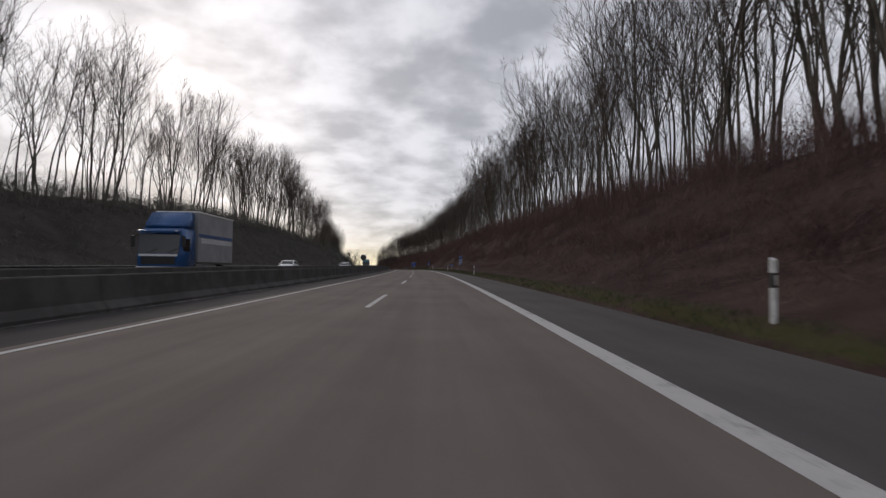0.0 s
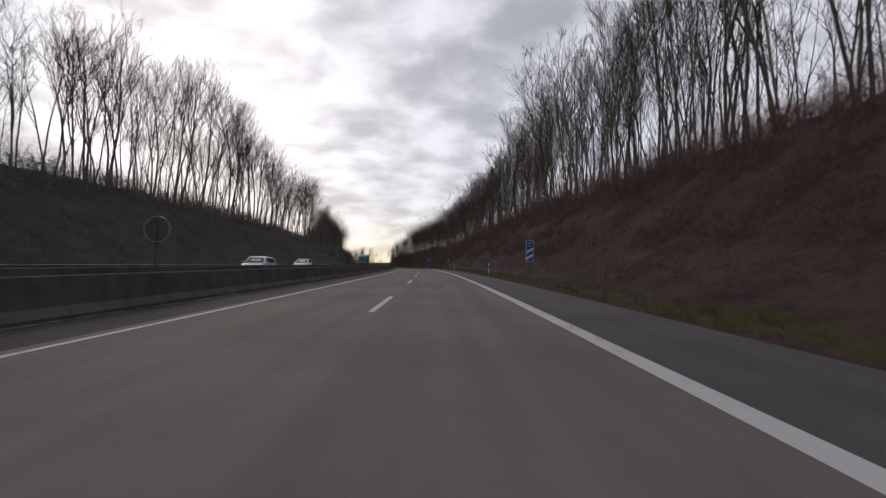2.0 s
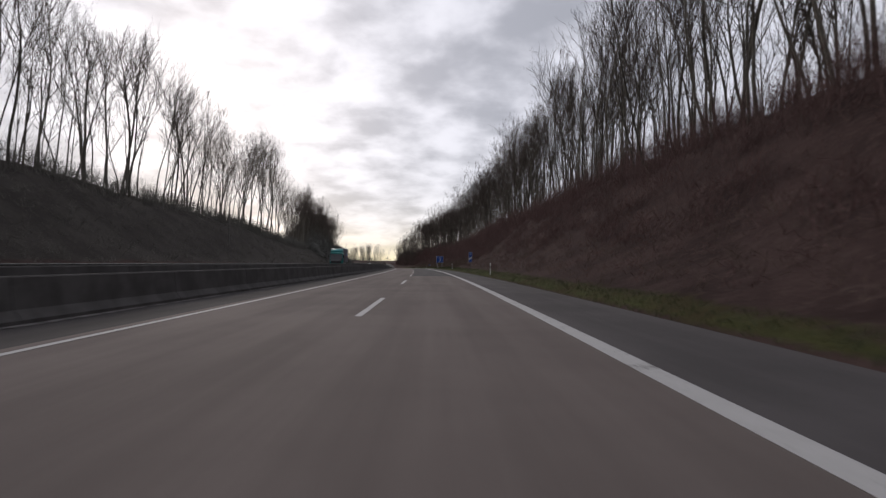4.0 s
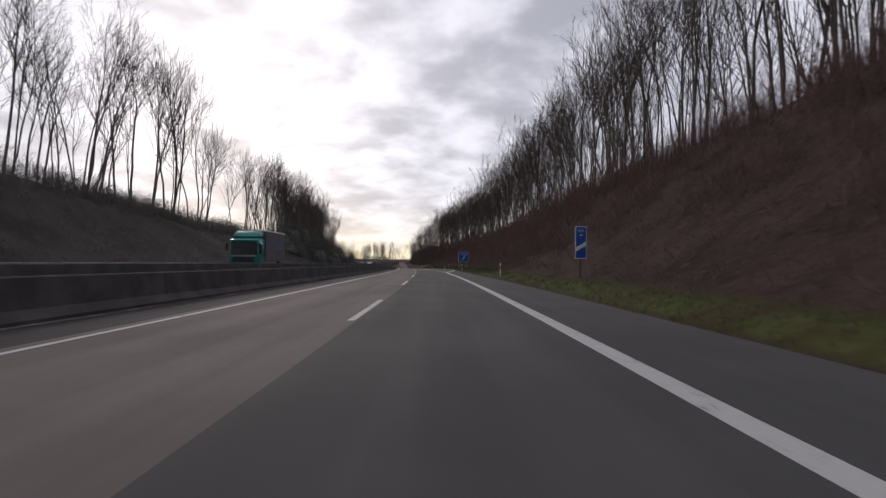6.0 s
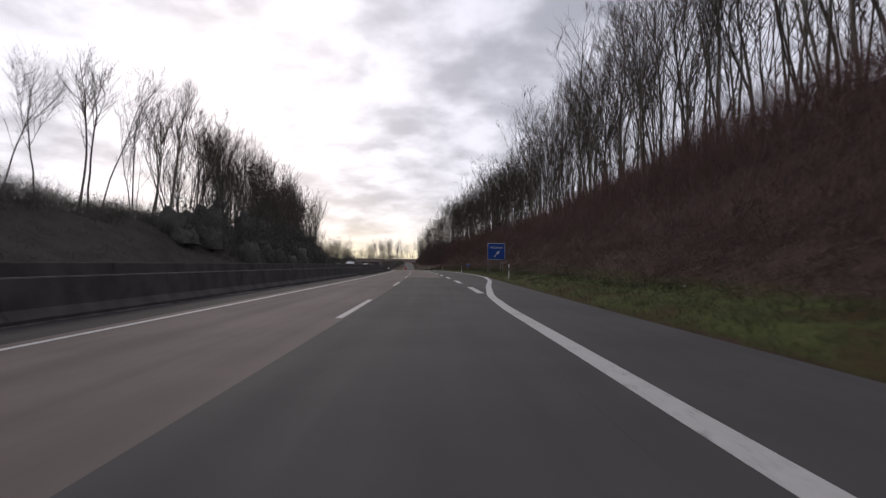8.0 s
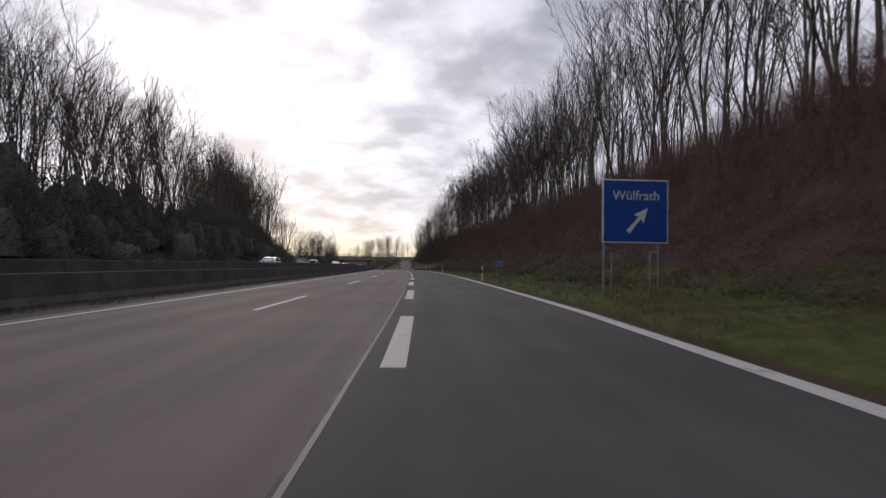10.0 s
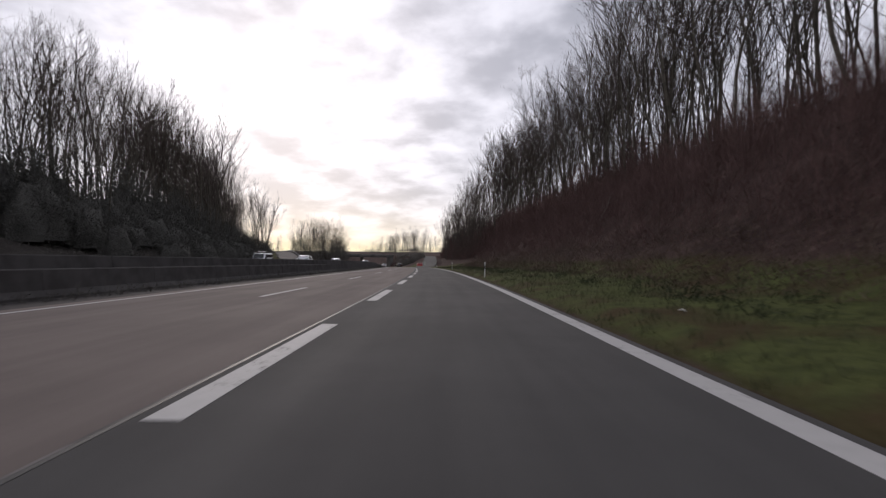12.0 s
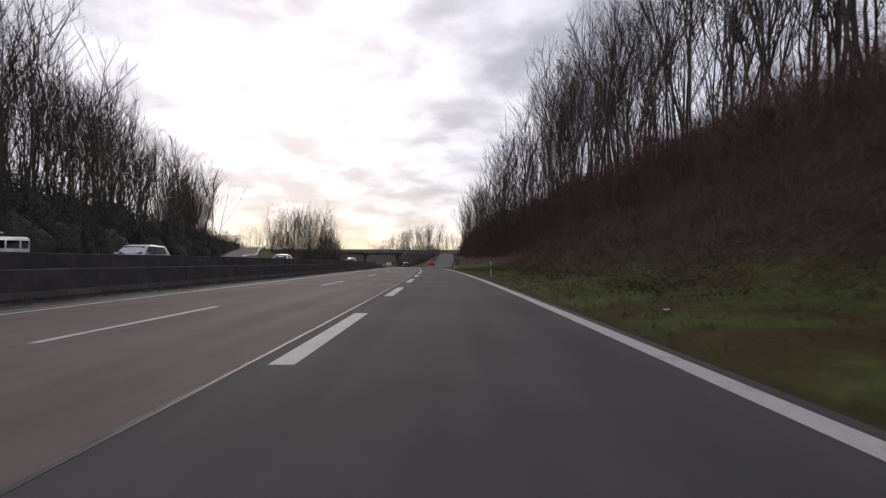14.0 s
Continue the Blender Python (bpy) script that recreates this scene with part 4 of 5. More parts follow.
spots = []
for k in range(170):
    s = gen.uniform(282, 570)
    f, c = foot_left(s), crest_left(s)
    u = f - gen.uniform(0.5, 1.0) * 0.9 * (f - c) + gen.uniform(0, 6)
    spots.append((s, u, gen.uniform(2.0, 3.8), gen.uniform(3.0, 6.5)))
for k in range(16):
    s = gen.uniform(300, 345)
    spots.append((s, crest_left(s) + gen.uniform(0, 7), gen.uniform(2.5, 4.0), gen.uniform(7, 11.5)))
for k in range(48):
    s = gen.uniform(348, 430)
    spots.append((s, crest_left(s) + gen.uniform(0, 8), gen.uniform(2.6, 4.0), gen.uniform(6, 8.8)))
for k in range(90):
    s = gen.uniform(325, 570)
    spots.append((s, crest_left(s) + gen.uniform(1, 9), gen.uniform(2.5, 4.2), gen.uniform(5.5, 9)))
for k in range(60):
    s = gen.uniform(402, 492)
    spots.append((s, crest_left(s) + gen.uniform(-1, 9), gen.uniform(2.4, 3.8), gen.uniform(5, 8)))
spots = [p for p in spots if p[0] < 425 or abs(p[1] - ramp_mid(p[0])) > 5.5]
thicket("dark_thicket", "dense dark green bushes on the far bank before the bridge", spots, EVERGREEN, 600, (0.03, 0.08), 0.42, 0.52)
spots = []
for k in range(80):
    s = gen.uniform(370, 550)
    spots.append((s, max(crest_right(s) + gen.uniform(-6, 3), foot_right(s) + 2), gen.uniform(1.8, 3.2), gen.uniform(2.5, 5.0)))
thicket("brown_thicket", "dense reddish brown brush below the far trees", spots, SHRUB, 640, (0.014, 0.036))
spots = []
for k in range(60):
    s = gen.uniform(415, 548)
    spots.append((s, crest_right(s) + gen.uniform(-3, 6), gen.uniform(2.5, 4.0), gen.uniform(6, 13)))
for k in range(80):
    s = gen.uniform(430, 550)
    spots.append((s, foot_right(s) + gen.uniform(2.5, 10), gen.uniform(1.8, 3.0), gen.uniform(5, 14)))
for k in range(44):
    s = gen.uniform(358, 420)
    spots.append((s, crest_right(s) + gen.uniform(-1, 9), gen.uniform(2.0, 3.4), gen.uniform(4, 9)))
thicket("twiggy_wood_edge", "dense fine twigs of young trees at the wood's edge", spots, TWIG, 430, (0.011, 0.030))
spots = []
for k in range(60):
    d = gen.uniform(-1, 1)
    spots.append((gen.uniform(520, 543), -30 + 9.5 * d, gen.uniform(1.6, 3.0), gen.uniform(4, 7) + 4.5 * math.sqrt(1 - d * d)))
for k in range(22):
    d = gen.uniform(-0.1, 0.9)
    spots.append((gen.uniform(520, 543), -30 + 9.5 * d, gen.uniform(1.6, 2.6), gen.uniform(8, 10) + 4.5 * math.sqrt(1 - d * d)))
spots += [(gen.uniform(560, 604), gen.uniform(8.5, 15.0), gen.uniform(1.5, 3.0), gen.uniform(1.5, 3.5)) for k in range(36)]
spots += [(gen.uniform(600, 650), gen.uniform(9.5, 24.0), gen.uniform(1.8, 3.2), gen.uniform(1.5, 3.0)) for k in range(36)]
spots += [(gen.uniform(780, 820), gen.uniform(84, 106), gen.uniform(2.2, 3.6), gen.uniform(11, 21)) for k in range(26)]
spots += [(gen.uniform(780, 820), gen.uniform(60, 84), gen.uniform(2.2, 3.6), gen.uniform(6, 13)) for k in range(14)]
spots += [(gen.uniform(765, 830), gen.uniform(48, 112), gen.uniform(2.5, 4.5), gen.uniform(3, 6)) for k in range(44)]
spots += [(gen.uniform(640, 720), gen.uniform(-66, -42), gen.uniform(3, 5), gen.uniform(3, 6)) for k in range(24)]
thicket("distant_bushes", "dense bushes at the foot of distant trees", spots, THICKET, 270, (0.02, 0.06))

brush("median_weeds", "low dark weeds growing along the median barrier", roots(1500, (275, 520), lambda s: (-7.05, -6.4)), 5, (0.12, 0.5), 0.6, 0.012, THICKET, 2)

# grass: single blades near the road's edge
def grass(name, label, count, s_range, u_of, tall):
    base = roots(count, s_range, u_of)
    reps = 7
    n = count * reps
    a = np.repeat(base, reps, 0) + gen.normal(size=(n, 3)) * (0.09, 0.09, 0)
    b = a + (gen.normal(size=(n, 3)) * (0.45, 0.45, 0.1) + (0, 0, 1)) * gen.uniform(*tall, size=(n, 1))
    w = gen.normal(size=(n, 3)) * (1, 1, 0)
    w /= np.linalg.norm(w, axis=1)[:, None] + 1e-9
    v = np.stack([a - w * 0.008, a + w * 0.008, b], 1).reshape(-1, 3)
    me = bpy.data.meshes.new(name)
    me.from_pydata(v, [], np.arange(3 * n).reshape(-1, 3))
    me.materials.append(BLADE)
    me.update()
    tagged(new(name, me), label, "grass", kind="stuff")


grass("verge_grass", "short green grass on the verge beside the hard shoulder", 5500, (0, 235), lambda s: (pave_edge(s) + 0.1, grass_edge(s)), (0.06, 0.2))
grass("exit_grass", "green grass beside the exit lane", 12000, (225, 450), lambda s: (pave_edge(s) + 0.1, grass_edge(s)), (0.06, 0.22))


brush("verge_weeds", "dark green weeds and dock tufts in the verge grass", roots(950, (228, 430), lambda s: (pave_edge(s) + 2.4, grass_edge(s)), True), 7, (0.10, 0.36), 0.7, 0.014, WEED, 1, 0.4)


def snag(s, u, tall):
    ob = thing("dead_snag", "broken dead tree trunk standing among the brush", "dead tree", "", at(s, u, land(s, u)))
    t = Tubes()
    pts = [Vector((0.06 * tall * k / 5 * ((-1) ** k) * 0.3 - 0.05 * k, 0.04 * k, tall * k / 5 - 0.2)) for k in range(6)]
    t.tube(pts, [0.22, 0.19, 0.17, 0.15, 0.13, 0.05], 7)
    part("trunk", t.mesh("trunk", BARK), None, ob)
    b = Tubes()
    b.tube([pts[4], pts[4] + Vector((0.5, 0.2, 0.3)), pts[4] + Vector((0.8, 0.2, 0.75))], [0.06, 0.05, 0.02], 5)
    part("branch_stub", b.mesh("branch_stub", BARK), None, ob)


snag(323.0, 24.3, 6.5)
snag(320.5, 25.6, 5.0)


def fallen_branch(s, u, long, tilt, turn):
    """A dead limb that lies aslant in the brush, with a fork and stubs."""
    ob = thing("fallen_branch", "pale dead branch lying aslant among brown brush", "branch", "fallen branches", at(s, u, land(s, u) + 0.25, turn))
    t = Tubes()
    c, d = math.cos(radians(tilt)), math.sin(radians(tilt))
    pts = [Vector((c * long * k / 5, 0.08 * math.sin(1.7 * k), d * long * k / 5)) for k in range(6)]
    t.tube(pts, [0.055, 0.05, 0.045, 0.038, 0.03, 0.014], 6)
    part("limb", t.mesh("limb", DEADWOOD), None, ob)
    f = Tubes()
    for k, side in ((2, 1), (3, -1)):
        f.tube([pts[k], pts[k] + Vector((0.15 * c, 0.22 * side, 0.18)) * long * 0.4, pts[k] + Vector((0.35 * c, 0.3 * side, 0.42)) * long * 0.5], [0.03, 0.022, 0.008], 5)
    part("fork", f.mesh("fork", DEADWOOD), None, ob)


fallen_branch(111.0, 13.2, 2.6, 40, 200)
fallen_branch(64.0, 16.0, 3.0, -25, 15)
fallen_branch(365.5, 18.0, 3.2, 55, 40)
fallen_branch(312.0, 15.5, 1.5, 35, 170)


def scrap(s, u, mat, label):
    """A crumpled scrap of litter."""
    ob = thing("litter_scrap", label, "litter", "litter on the verge", at(s, u, land(s, u) + 0.02, s * 37 % 180))
    bm = bmesh.new()
    bmesh.ops.create_grid(bm, x_segments=4, y_segments=4, size=0.065)
    for v in bm.verts:
        v.co.z += 0.05 * noise.noise(v.co * 14 + Vector((s, u, 0)))
    bmesh.ops.solidify(bm, geom=bm.faces[:], thickness=0.004)
    part("sheet", bm, mat, ob)


for s, u in ((21.0, 6.5), (97.0, 6.3), (236.0, 8.7), (240.0, 9.4), (331.0, 8.6), (377.5, 8.4)):
    scrap(s, u, WHITE, "crumpled white paper scrap in the grass")
scrap(66.5, 6.4, BLUE, "torn blue plastic scrap in the verge")


# ---- delineator posts ----
def delineator():
    ob = thing("delineator_post", "white plastic roadside delineator post with black band", "road post", "delineator posts")
    half = [(-0.042, 0.04), (-0.033, -0.05), (0.0, -0.062), (0.033, -0.05), (0.042, 0.04)]
    bm = extrude(half, -0.1, 0.56, axis="z")
    bmesh.ops.bevel(bm, geom=bm.edges[:], offset=0.006, segments=1, affect="EDGES")
    part("body", bm, WHITE, ob)
    part("band", extrude([(a * 1.02, b * 1.02) for a, b in half], 0.562, 0.81, axis="z"), BLACK, ob, "black band")
    part("reflector", box((0.04, 0.012, 0.17), (0.0, -0.067, 0.69), 0.004), REFLECT, ob, "pale reflector")
    bm = extrude(half, 0.812, 1.05, axis="z")
    for v in bm.verts:
        if v.co.z > 1.0:
            v.co.z += 0.5 * v.co.y
    part("cap", bm, WHITE, ob)
    return ob


post = delineator()
spots = [(8.4, 5.65), (59.6, 5.2), (108.4, 5.45), (158.6, 5.45), (208.8, 5.5), (259.0, 6.35), (309.3, 7.0), (358.6, 7.45), (405.0, 7.6), (455.0, 7.6), (505.0, 7.6)]
for k, (s, u) in enumerate(spots):
    m = at(s, u, land(s, u), 4)
    if k:
        copy_thing(post, m)
    else:
        post.matrix_basis = m
for s in (412.0, 462.0):
    copy_thing(post, at(s, -21.9, land(s, -21.9), 180))


# ---- signs ----
def flat_shape(points, depth, y):
    """A thin plate from (x, z) corners, its face towards -y."""
    return extrude(points, y, y + depth, axis="y")


def beacon(stripes, s, u):
    ob = thing("distance_beacon", "blue motorway exit countdown beacon with %s white diagonal %s" % (("one", "stripe") if stripes == 1 else ("two", "stripes")), "road sign", "countdown beacons", at(s, u, land(s, u), 3))
    z0, w, h = 0.90, 0.54, 1.52
    part("panel", box((w, 0.045, h), (0, 0, z0 + h / 2), 0.01), SIGNWHITE, ob, "white-edged panel")
    part("face", flat_shape([(-w / 2 + 0.03, z0 + 0.03), (w / 2 - 0.03, z0 + 0.03), (w / 2 - 0.03, z0 + h - 0.03), (-w / 2 + 0.03, z0 + h - 0.03)], 0.006, -0.0285), BLUE, ob, "blue face")
    for k in range(stripes):
        b = z0 + 0.12 + 0.42 * k + (0.22 if stripes == 1 else 0)
        part("stripe", flat_shape([(-w / 2 + 0.03, b), (w / 2 - 0.03, b + 0.27), (w / 2 - 0.03, b + 0.47), (-w / 2 + 0.03, b + 0.20)], 0.004, -0.0325), SIGNWHITE, ob, "white diagonal stripe")
    part("bar", flat_shape([(-0.15, z0 + 1.25), (0.15, z0 + 1.25), (0.15, z0 + 1.40), (-0.15, z0 + 1.40)], 0.004, -0.0325), PALEBLUE, ob, "pale blue bar")
    part("bar", flat_shape([(-0.06, z0 + 1.08), (0.06, z0 + 1.08), (0.06, z0 + 1.14), (-0.06, z0 + 1.14)], 0.004, -0.0325), SIGNWHITE, ob, "small pale bar")
    part("pole", rod((0, 0.06, -0.3), (0, 0.06, z0 + h - 0.1), 0.038, 12), DULL, ob)
    for z in (z0 + 0.3, z0 + 1.2):
        part("clamp", box((0.12, 0.05, 0.04), (0, 0.06, z), 0.004), STEEL, ob)


beacon(2, 92.4, 6.45)
beacon(1, 190.0, 6.75)


def words(text, size, where, parent, mat):
    curve = bpy.data.curves.new("letters", "FONT")
    curve.body, curve.size, curve.extrude = text, size, 0.002
    curve.align_x, curve.align_y = "CENTER", "CENTER"
    curve.resolution_u = 3
    tmp = bpy.data.objects.new("letters", curve)
    me = bpy.data.meshes.new_from_object(tmp)
    bpy.data.objects.remove(tmp)
    me.materials.clear()
    me.materials.append(mat)
    ob = part("lettering", me, None, parent, "white lettering")
    ob.matrix_basis = Matrix.Translation(where) @ pose(0, 0, 0, 90, 0, 0)


def exit_sign(s, u):
    base = land(s, u)
    ob = thing("exit_sign", "large blue motorway exit sign with white lettering and arrow", "road sign", "", at(s, u, base, 2))
    w, h, z0 = 2.35, 2.2, 2.0 - base
    part("panel", box((w, 0.05, h), (0, 0, z0 + h / 2), 0.015), SIGNWHITE, ob, "white rim")
    part("face", flat_shape([(-w / 2 + 0.05, z0 + 0.05), (w / 2 - 0.05, z0 + 0.05), (w / 2 - 0.05, z0 + h - 0.05), (-w / 2 + 0.05, z0 + h - 0.05)], 0.006, -0.033), BLUE, ob, "blue face")
    words("Wülfrath", 0.46, (0.02, -0.037, z0 + 1.63), ob, SIGNWHITE)
    shaft = [(-0.075, -0.55), (0.075, -0.55), (0.055, 0.10), (0.23, 0.04), (0.0, 0.55), (-0.23, 0.04), (-0.055, 0.10)]
    t = radians(-40)
    part("arrow", flat_shape([(0.08 + x * math.cos(t) - z * math.sin(t), z0 + 0.80 + x * math.sin(t) + z * math.cos(t)) for x, z in shaft], 0.004, -0.038), SIGNWHITE, ob, "white arrow")
    for x, d, rungs in ((-1.09, 0.28, (0.62, 1.42)), (0.86, -0.29, (0.55, 1.3))):
        part("pole", rod((x, 0.07, -0.4), (x, 0.07, z0 + h - 0.1), 0.036, 10), STEEL, ob)
        part("brace_pole", rod((x + d, 0.07, -0.4), (x + d, 0.07, z0 - 0.33), 0.030, 10), STEEL, ob)
        for z in rungs:
            part("rung", rod((x, 0.07, z), (x + d, 0.07, z), 0.018, 8), STEEL, ob)
    for z in (z0 + 0.3, z0 + h - 0.35):
        part("rail", box((w - 0.2, 0.04, 0.06), (0, 0.046, z), 0.004), STEEL, ob)


exit_sign(288.6, 9.7)


def marker_sign(s, u, label):
    base = land(s, u)
    ob = thing("marker_sign", label, "road sign", "route marker signs", at(s, u, base, 3))
    w, h, c = 0.66, 0.31, 1.30 - base
    part("panel", box((w, 0.03, h), (0, 0, c), 0.006), SIGNWHITE, ob, "pale rim")
    part("face", flat_shape([(-w / 2 + 0.02, c - h / 2 + 0.02), (w / 2 - 0.02, c - h / 2 + 0.02), (w / 2 - 0.02, c + h / 2 - 0.02), (-w / 2 + 0.02, c + h / 2 - 0.02)], 0.005, -0.019), BLUE, ob, "blue face")
    for x in (-0.065, 0.065):
        part("bar", flat_shape([(x - 0.04, c - 0.075), (x + 0.04, c - 0.075), (x + 0.04, c + 0.075), (x - 0.04, c + 0.075)], 0.004, -0.023), PALEBLUE, ob, "pale blue bar")
    part("pole", rod((0, 0.055, -0.3), (0, 0.055, c + h / 2 - 0.03), 0.024, 10), STEEL, ob)


marker_sign(108.5, 6.2, "small blue route marker sign on a thin pole by brambles")
marker_sign(309.6, 8.15, "small blue route marker sign on a thin pole in grass")

round_sign = thing("round_sign", "round traffic sign seen from its grey back on the median", "road sign", "", at(71.0, -8.5, 0.02))
part("pole", rod((0, 0, -0.1), (0, 0, 2.45), 0.03, 10), DULL, round_sign)
part("disc", rod((0.0, 0.032, 2.08), (0.0, 0.040, 2.08), 0.365, 32), DULL, round_sign, "dull grey disc")
part("rim", rod((0.0, 0.036, 2.08), (0.0, 0.050, 2.08), 0.39, 32), STEEL, round_sign, "bright folded rim")
for z in (1.9, 2.26):
    part("bracket", box((0.4, 0.02, 0.04), (0, 0.025, z), 0.003), DULL, round_sign)
mast = thing("mast", "weathered pale mast on the far bank", "mast", "", at(187.0, -28.0, land(187, -28) - 0.4))
part("shaft", rod((0, 0, 0), (0, 0, 6.1), 0.09, 12, r2=0.06), BRIDGE, mast)
part("cap", rod((0, 0, 6.1), (0, 0, 6.18), 0.085, 12, r2=0.04), STEEL, mast)


# ---- vehicles ----
def wheel(parent, x, y, r, wide):
    out = 1 if x > 0 else -1
    bm = rod((x - wide / 2, y, r), (x + wide / 2, y, r), r, 24)
    bmesh.ops.bevel(bm, geom=[e for e in bm.edges if abs(e.verts[0].co.x - e.verts[1].co.x) < 1e-4], offset=0.03, segments=2, affect="EDGES")
    w = part("wheel", bm, TYRE, parent, "black tyre", True)
    part("rim", rod((x + out * (wide / 2 - 0.01), y, r), (x + out * (wide / 2 + 0.012), y, r), r * 0.62, 18, r2=r * 0.5), RIM, w, "grey rim")


def car(label, paint, m, length=4.4, tall=1.46, estate=False, width=1.78):
    """A car that faces +y: one smooth shell, with glass, lamps and wheels set on it."""
    ob = thing("car", label, "car", "cars on the motorway", m)
    a, h = length / 2, tall
    tail = -a + (0.10 if estate else 0.55)
    # the silhouette over the top, from the front bumper to the rear
    over = [(a - 0.02, 0.30), (a, 0.48), (a - 0.06, 0.66), (a - 0.28, 0.77), (a - 0.7, 0.86), (a - 1.18, 0.93), (a - 1.55, h - 0.27), (a - 1.92, h - 0.06), (a - 2.3, h), (-a * 0.1, h - 0.005),
            (tail + 0.75, h - 0.06), (tail + 0.42, h - 0.13), (tail + 0.08, 0.98), (-a + 0.06, 0.90), (-a, 0.62), (-a + 0.03, 0.32)]

    def half(z):
        return width / 2 * (1.0 if z < 0.72 else 1.0 - 0.20 * ((z - 0.72) / (h - 0.72)) ** 1.2)

    bm = bmesh.new()
    loops = []
    for f in (-1.0, -0.96, -0.82, -0.4, 0.0, 0.4, 0.82, 0.96, 1.0):
        e = abs(f)
        sink = 0.10 if e == 1 else 0.03 if e > 0.9 else 0.008 if e > 0.8 else 0.0
        row = []
        for y, z in over:
            zz = z - (sink if z > 0.6 else 0.0)
            yy = y * (1 - 0.035 * e ** 4) - math.copysign(sink * 0.6, y) * (abs(y) > a - 0.4)
            row.append(bm.verts.new((f * half(z), yy, zz)))
        row += [bm.verts.new((f * half(0.3) * 0.97, -a + 0.25, 0.20)), bm.verts.new((f * half(0.3) * 0.97, a - 0.25, 0.20))]
        loops.append(row)
    n = len(loops[0])
    for p, q in zip(loops, loops[1:]):
        for k in range(n):
            j = (k + 1) % n
            bm.faces.new((p[k], p[j], q[j], q[k]))
    bm.faces.new(loops[0])
    bm.faces.new(loops[-1][::-1])
    bmesh.ops.recalc_face_normals(bm, faces=bm.faces[:])
    part("body", bm, paint, ob, "", True)

    def pane(name, corners):
        p = [Vector(c) for c in corners]
        out = (p[1] - p[0]).cross(p[-1] - p[0]).normalized()
        if out.dot(p[0] - Vector((0, 0, 0.7))) < 0:
            out = -out
        bm = bmesh.new()
        low, high = [bm.verts.new(c - out * 0.03) for c in p], [bm.verts.new(c + out * 0.014) for c in p]
        bm.faces.new(low), bm.faces.new(high[::-1])
        for k in range(len(p)):
            j = (k + 1) % len(p)
            bm.faces.new((low[k], high[k], high[j], low[j]))
        bmesh.ops.recalc_face_normals(bm, faces=bm.faces[:])
        part(name, bm, GLASS, ob, "dark glass")

    lo, hi = 0.97, h - 0.13
    pane("windscreen", [(-half(lo) * 0.82, a - 1.24, lo), (half(lo) * 0.82, a - 1.24, lo), (half(hi) * 0.80, a - 1.80, hi), (-half(hi) * 0.80, a - 1.80, hi)])
    pane("rear_window", [(-half(lo) * 0.78, tail + 0.07, lo + 0.05), (half(lo) * 0.78, tail + 0.07, lo + 0.05), (half(hi) * 0.74, tail + 0.36, hi - 0.03), (-half(hi) * 0.74, tail + 0.36, hi - 0.03)])
    for x in (-1, 1):
        pane("side_window", [(x * half(lo), a - 1.42, lo), (x * half(lo), 0.06, lo), (x * half(hi) * 0.99, 0.0, hi), (x * half(hi) * 0.99, a - 1.92, hi)])
        pane("side_window", [(x * half(lo), -0.02, lo), (x * half(lo), tail + 0.62, lo + 0.03), (x * half(hi) * 0.99, tail + 0.80, hi - 0.03), (x * half(hi) * 0.99, -0.08, hi)])
        part("headlight", box((0.36, 0.14, 0.13), (x * (width / 2 - 0.30), a - 0.12, 0.66), 0.04), LAMP, ob, "clear lamp glass")
        part("tail_light", box((0.24, 0.12, 0.20), (x * (width / 2 - 0.24), -a + 0.09, 0.78), 0.04), TAIL, ob, "red lamp glass")
        part("mirror", box((0.20, 0.10, 0.13), (x * (width / 2 + 0.04), a - 1.42, 1.0), 0.04), paint, ob)
        part("door_handle", box((0.03, 0.16, 0.03), (x * (width / 2 - 0.005), -0.1, 0.84), 0.01), paint, ob)
        for y in (a - 0.82, -a + 0.85):
            wheel(ob, x * (width / 2 - 0.095), y, 0.31, 0.2)
    part("grille", box((0.9, 0.06, 0.12), (0, a - 0.01, 0.42), 0.02), BLACK, ob, "dark grille")
    part("number_plate", box((0.5, 0.02, 0.11), (0, -a - 0.005, 0.52), 0.003), SIGNWHITE, ob)
    return ob


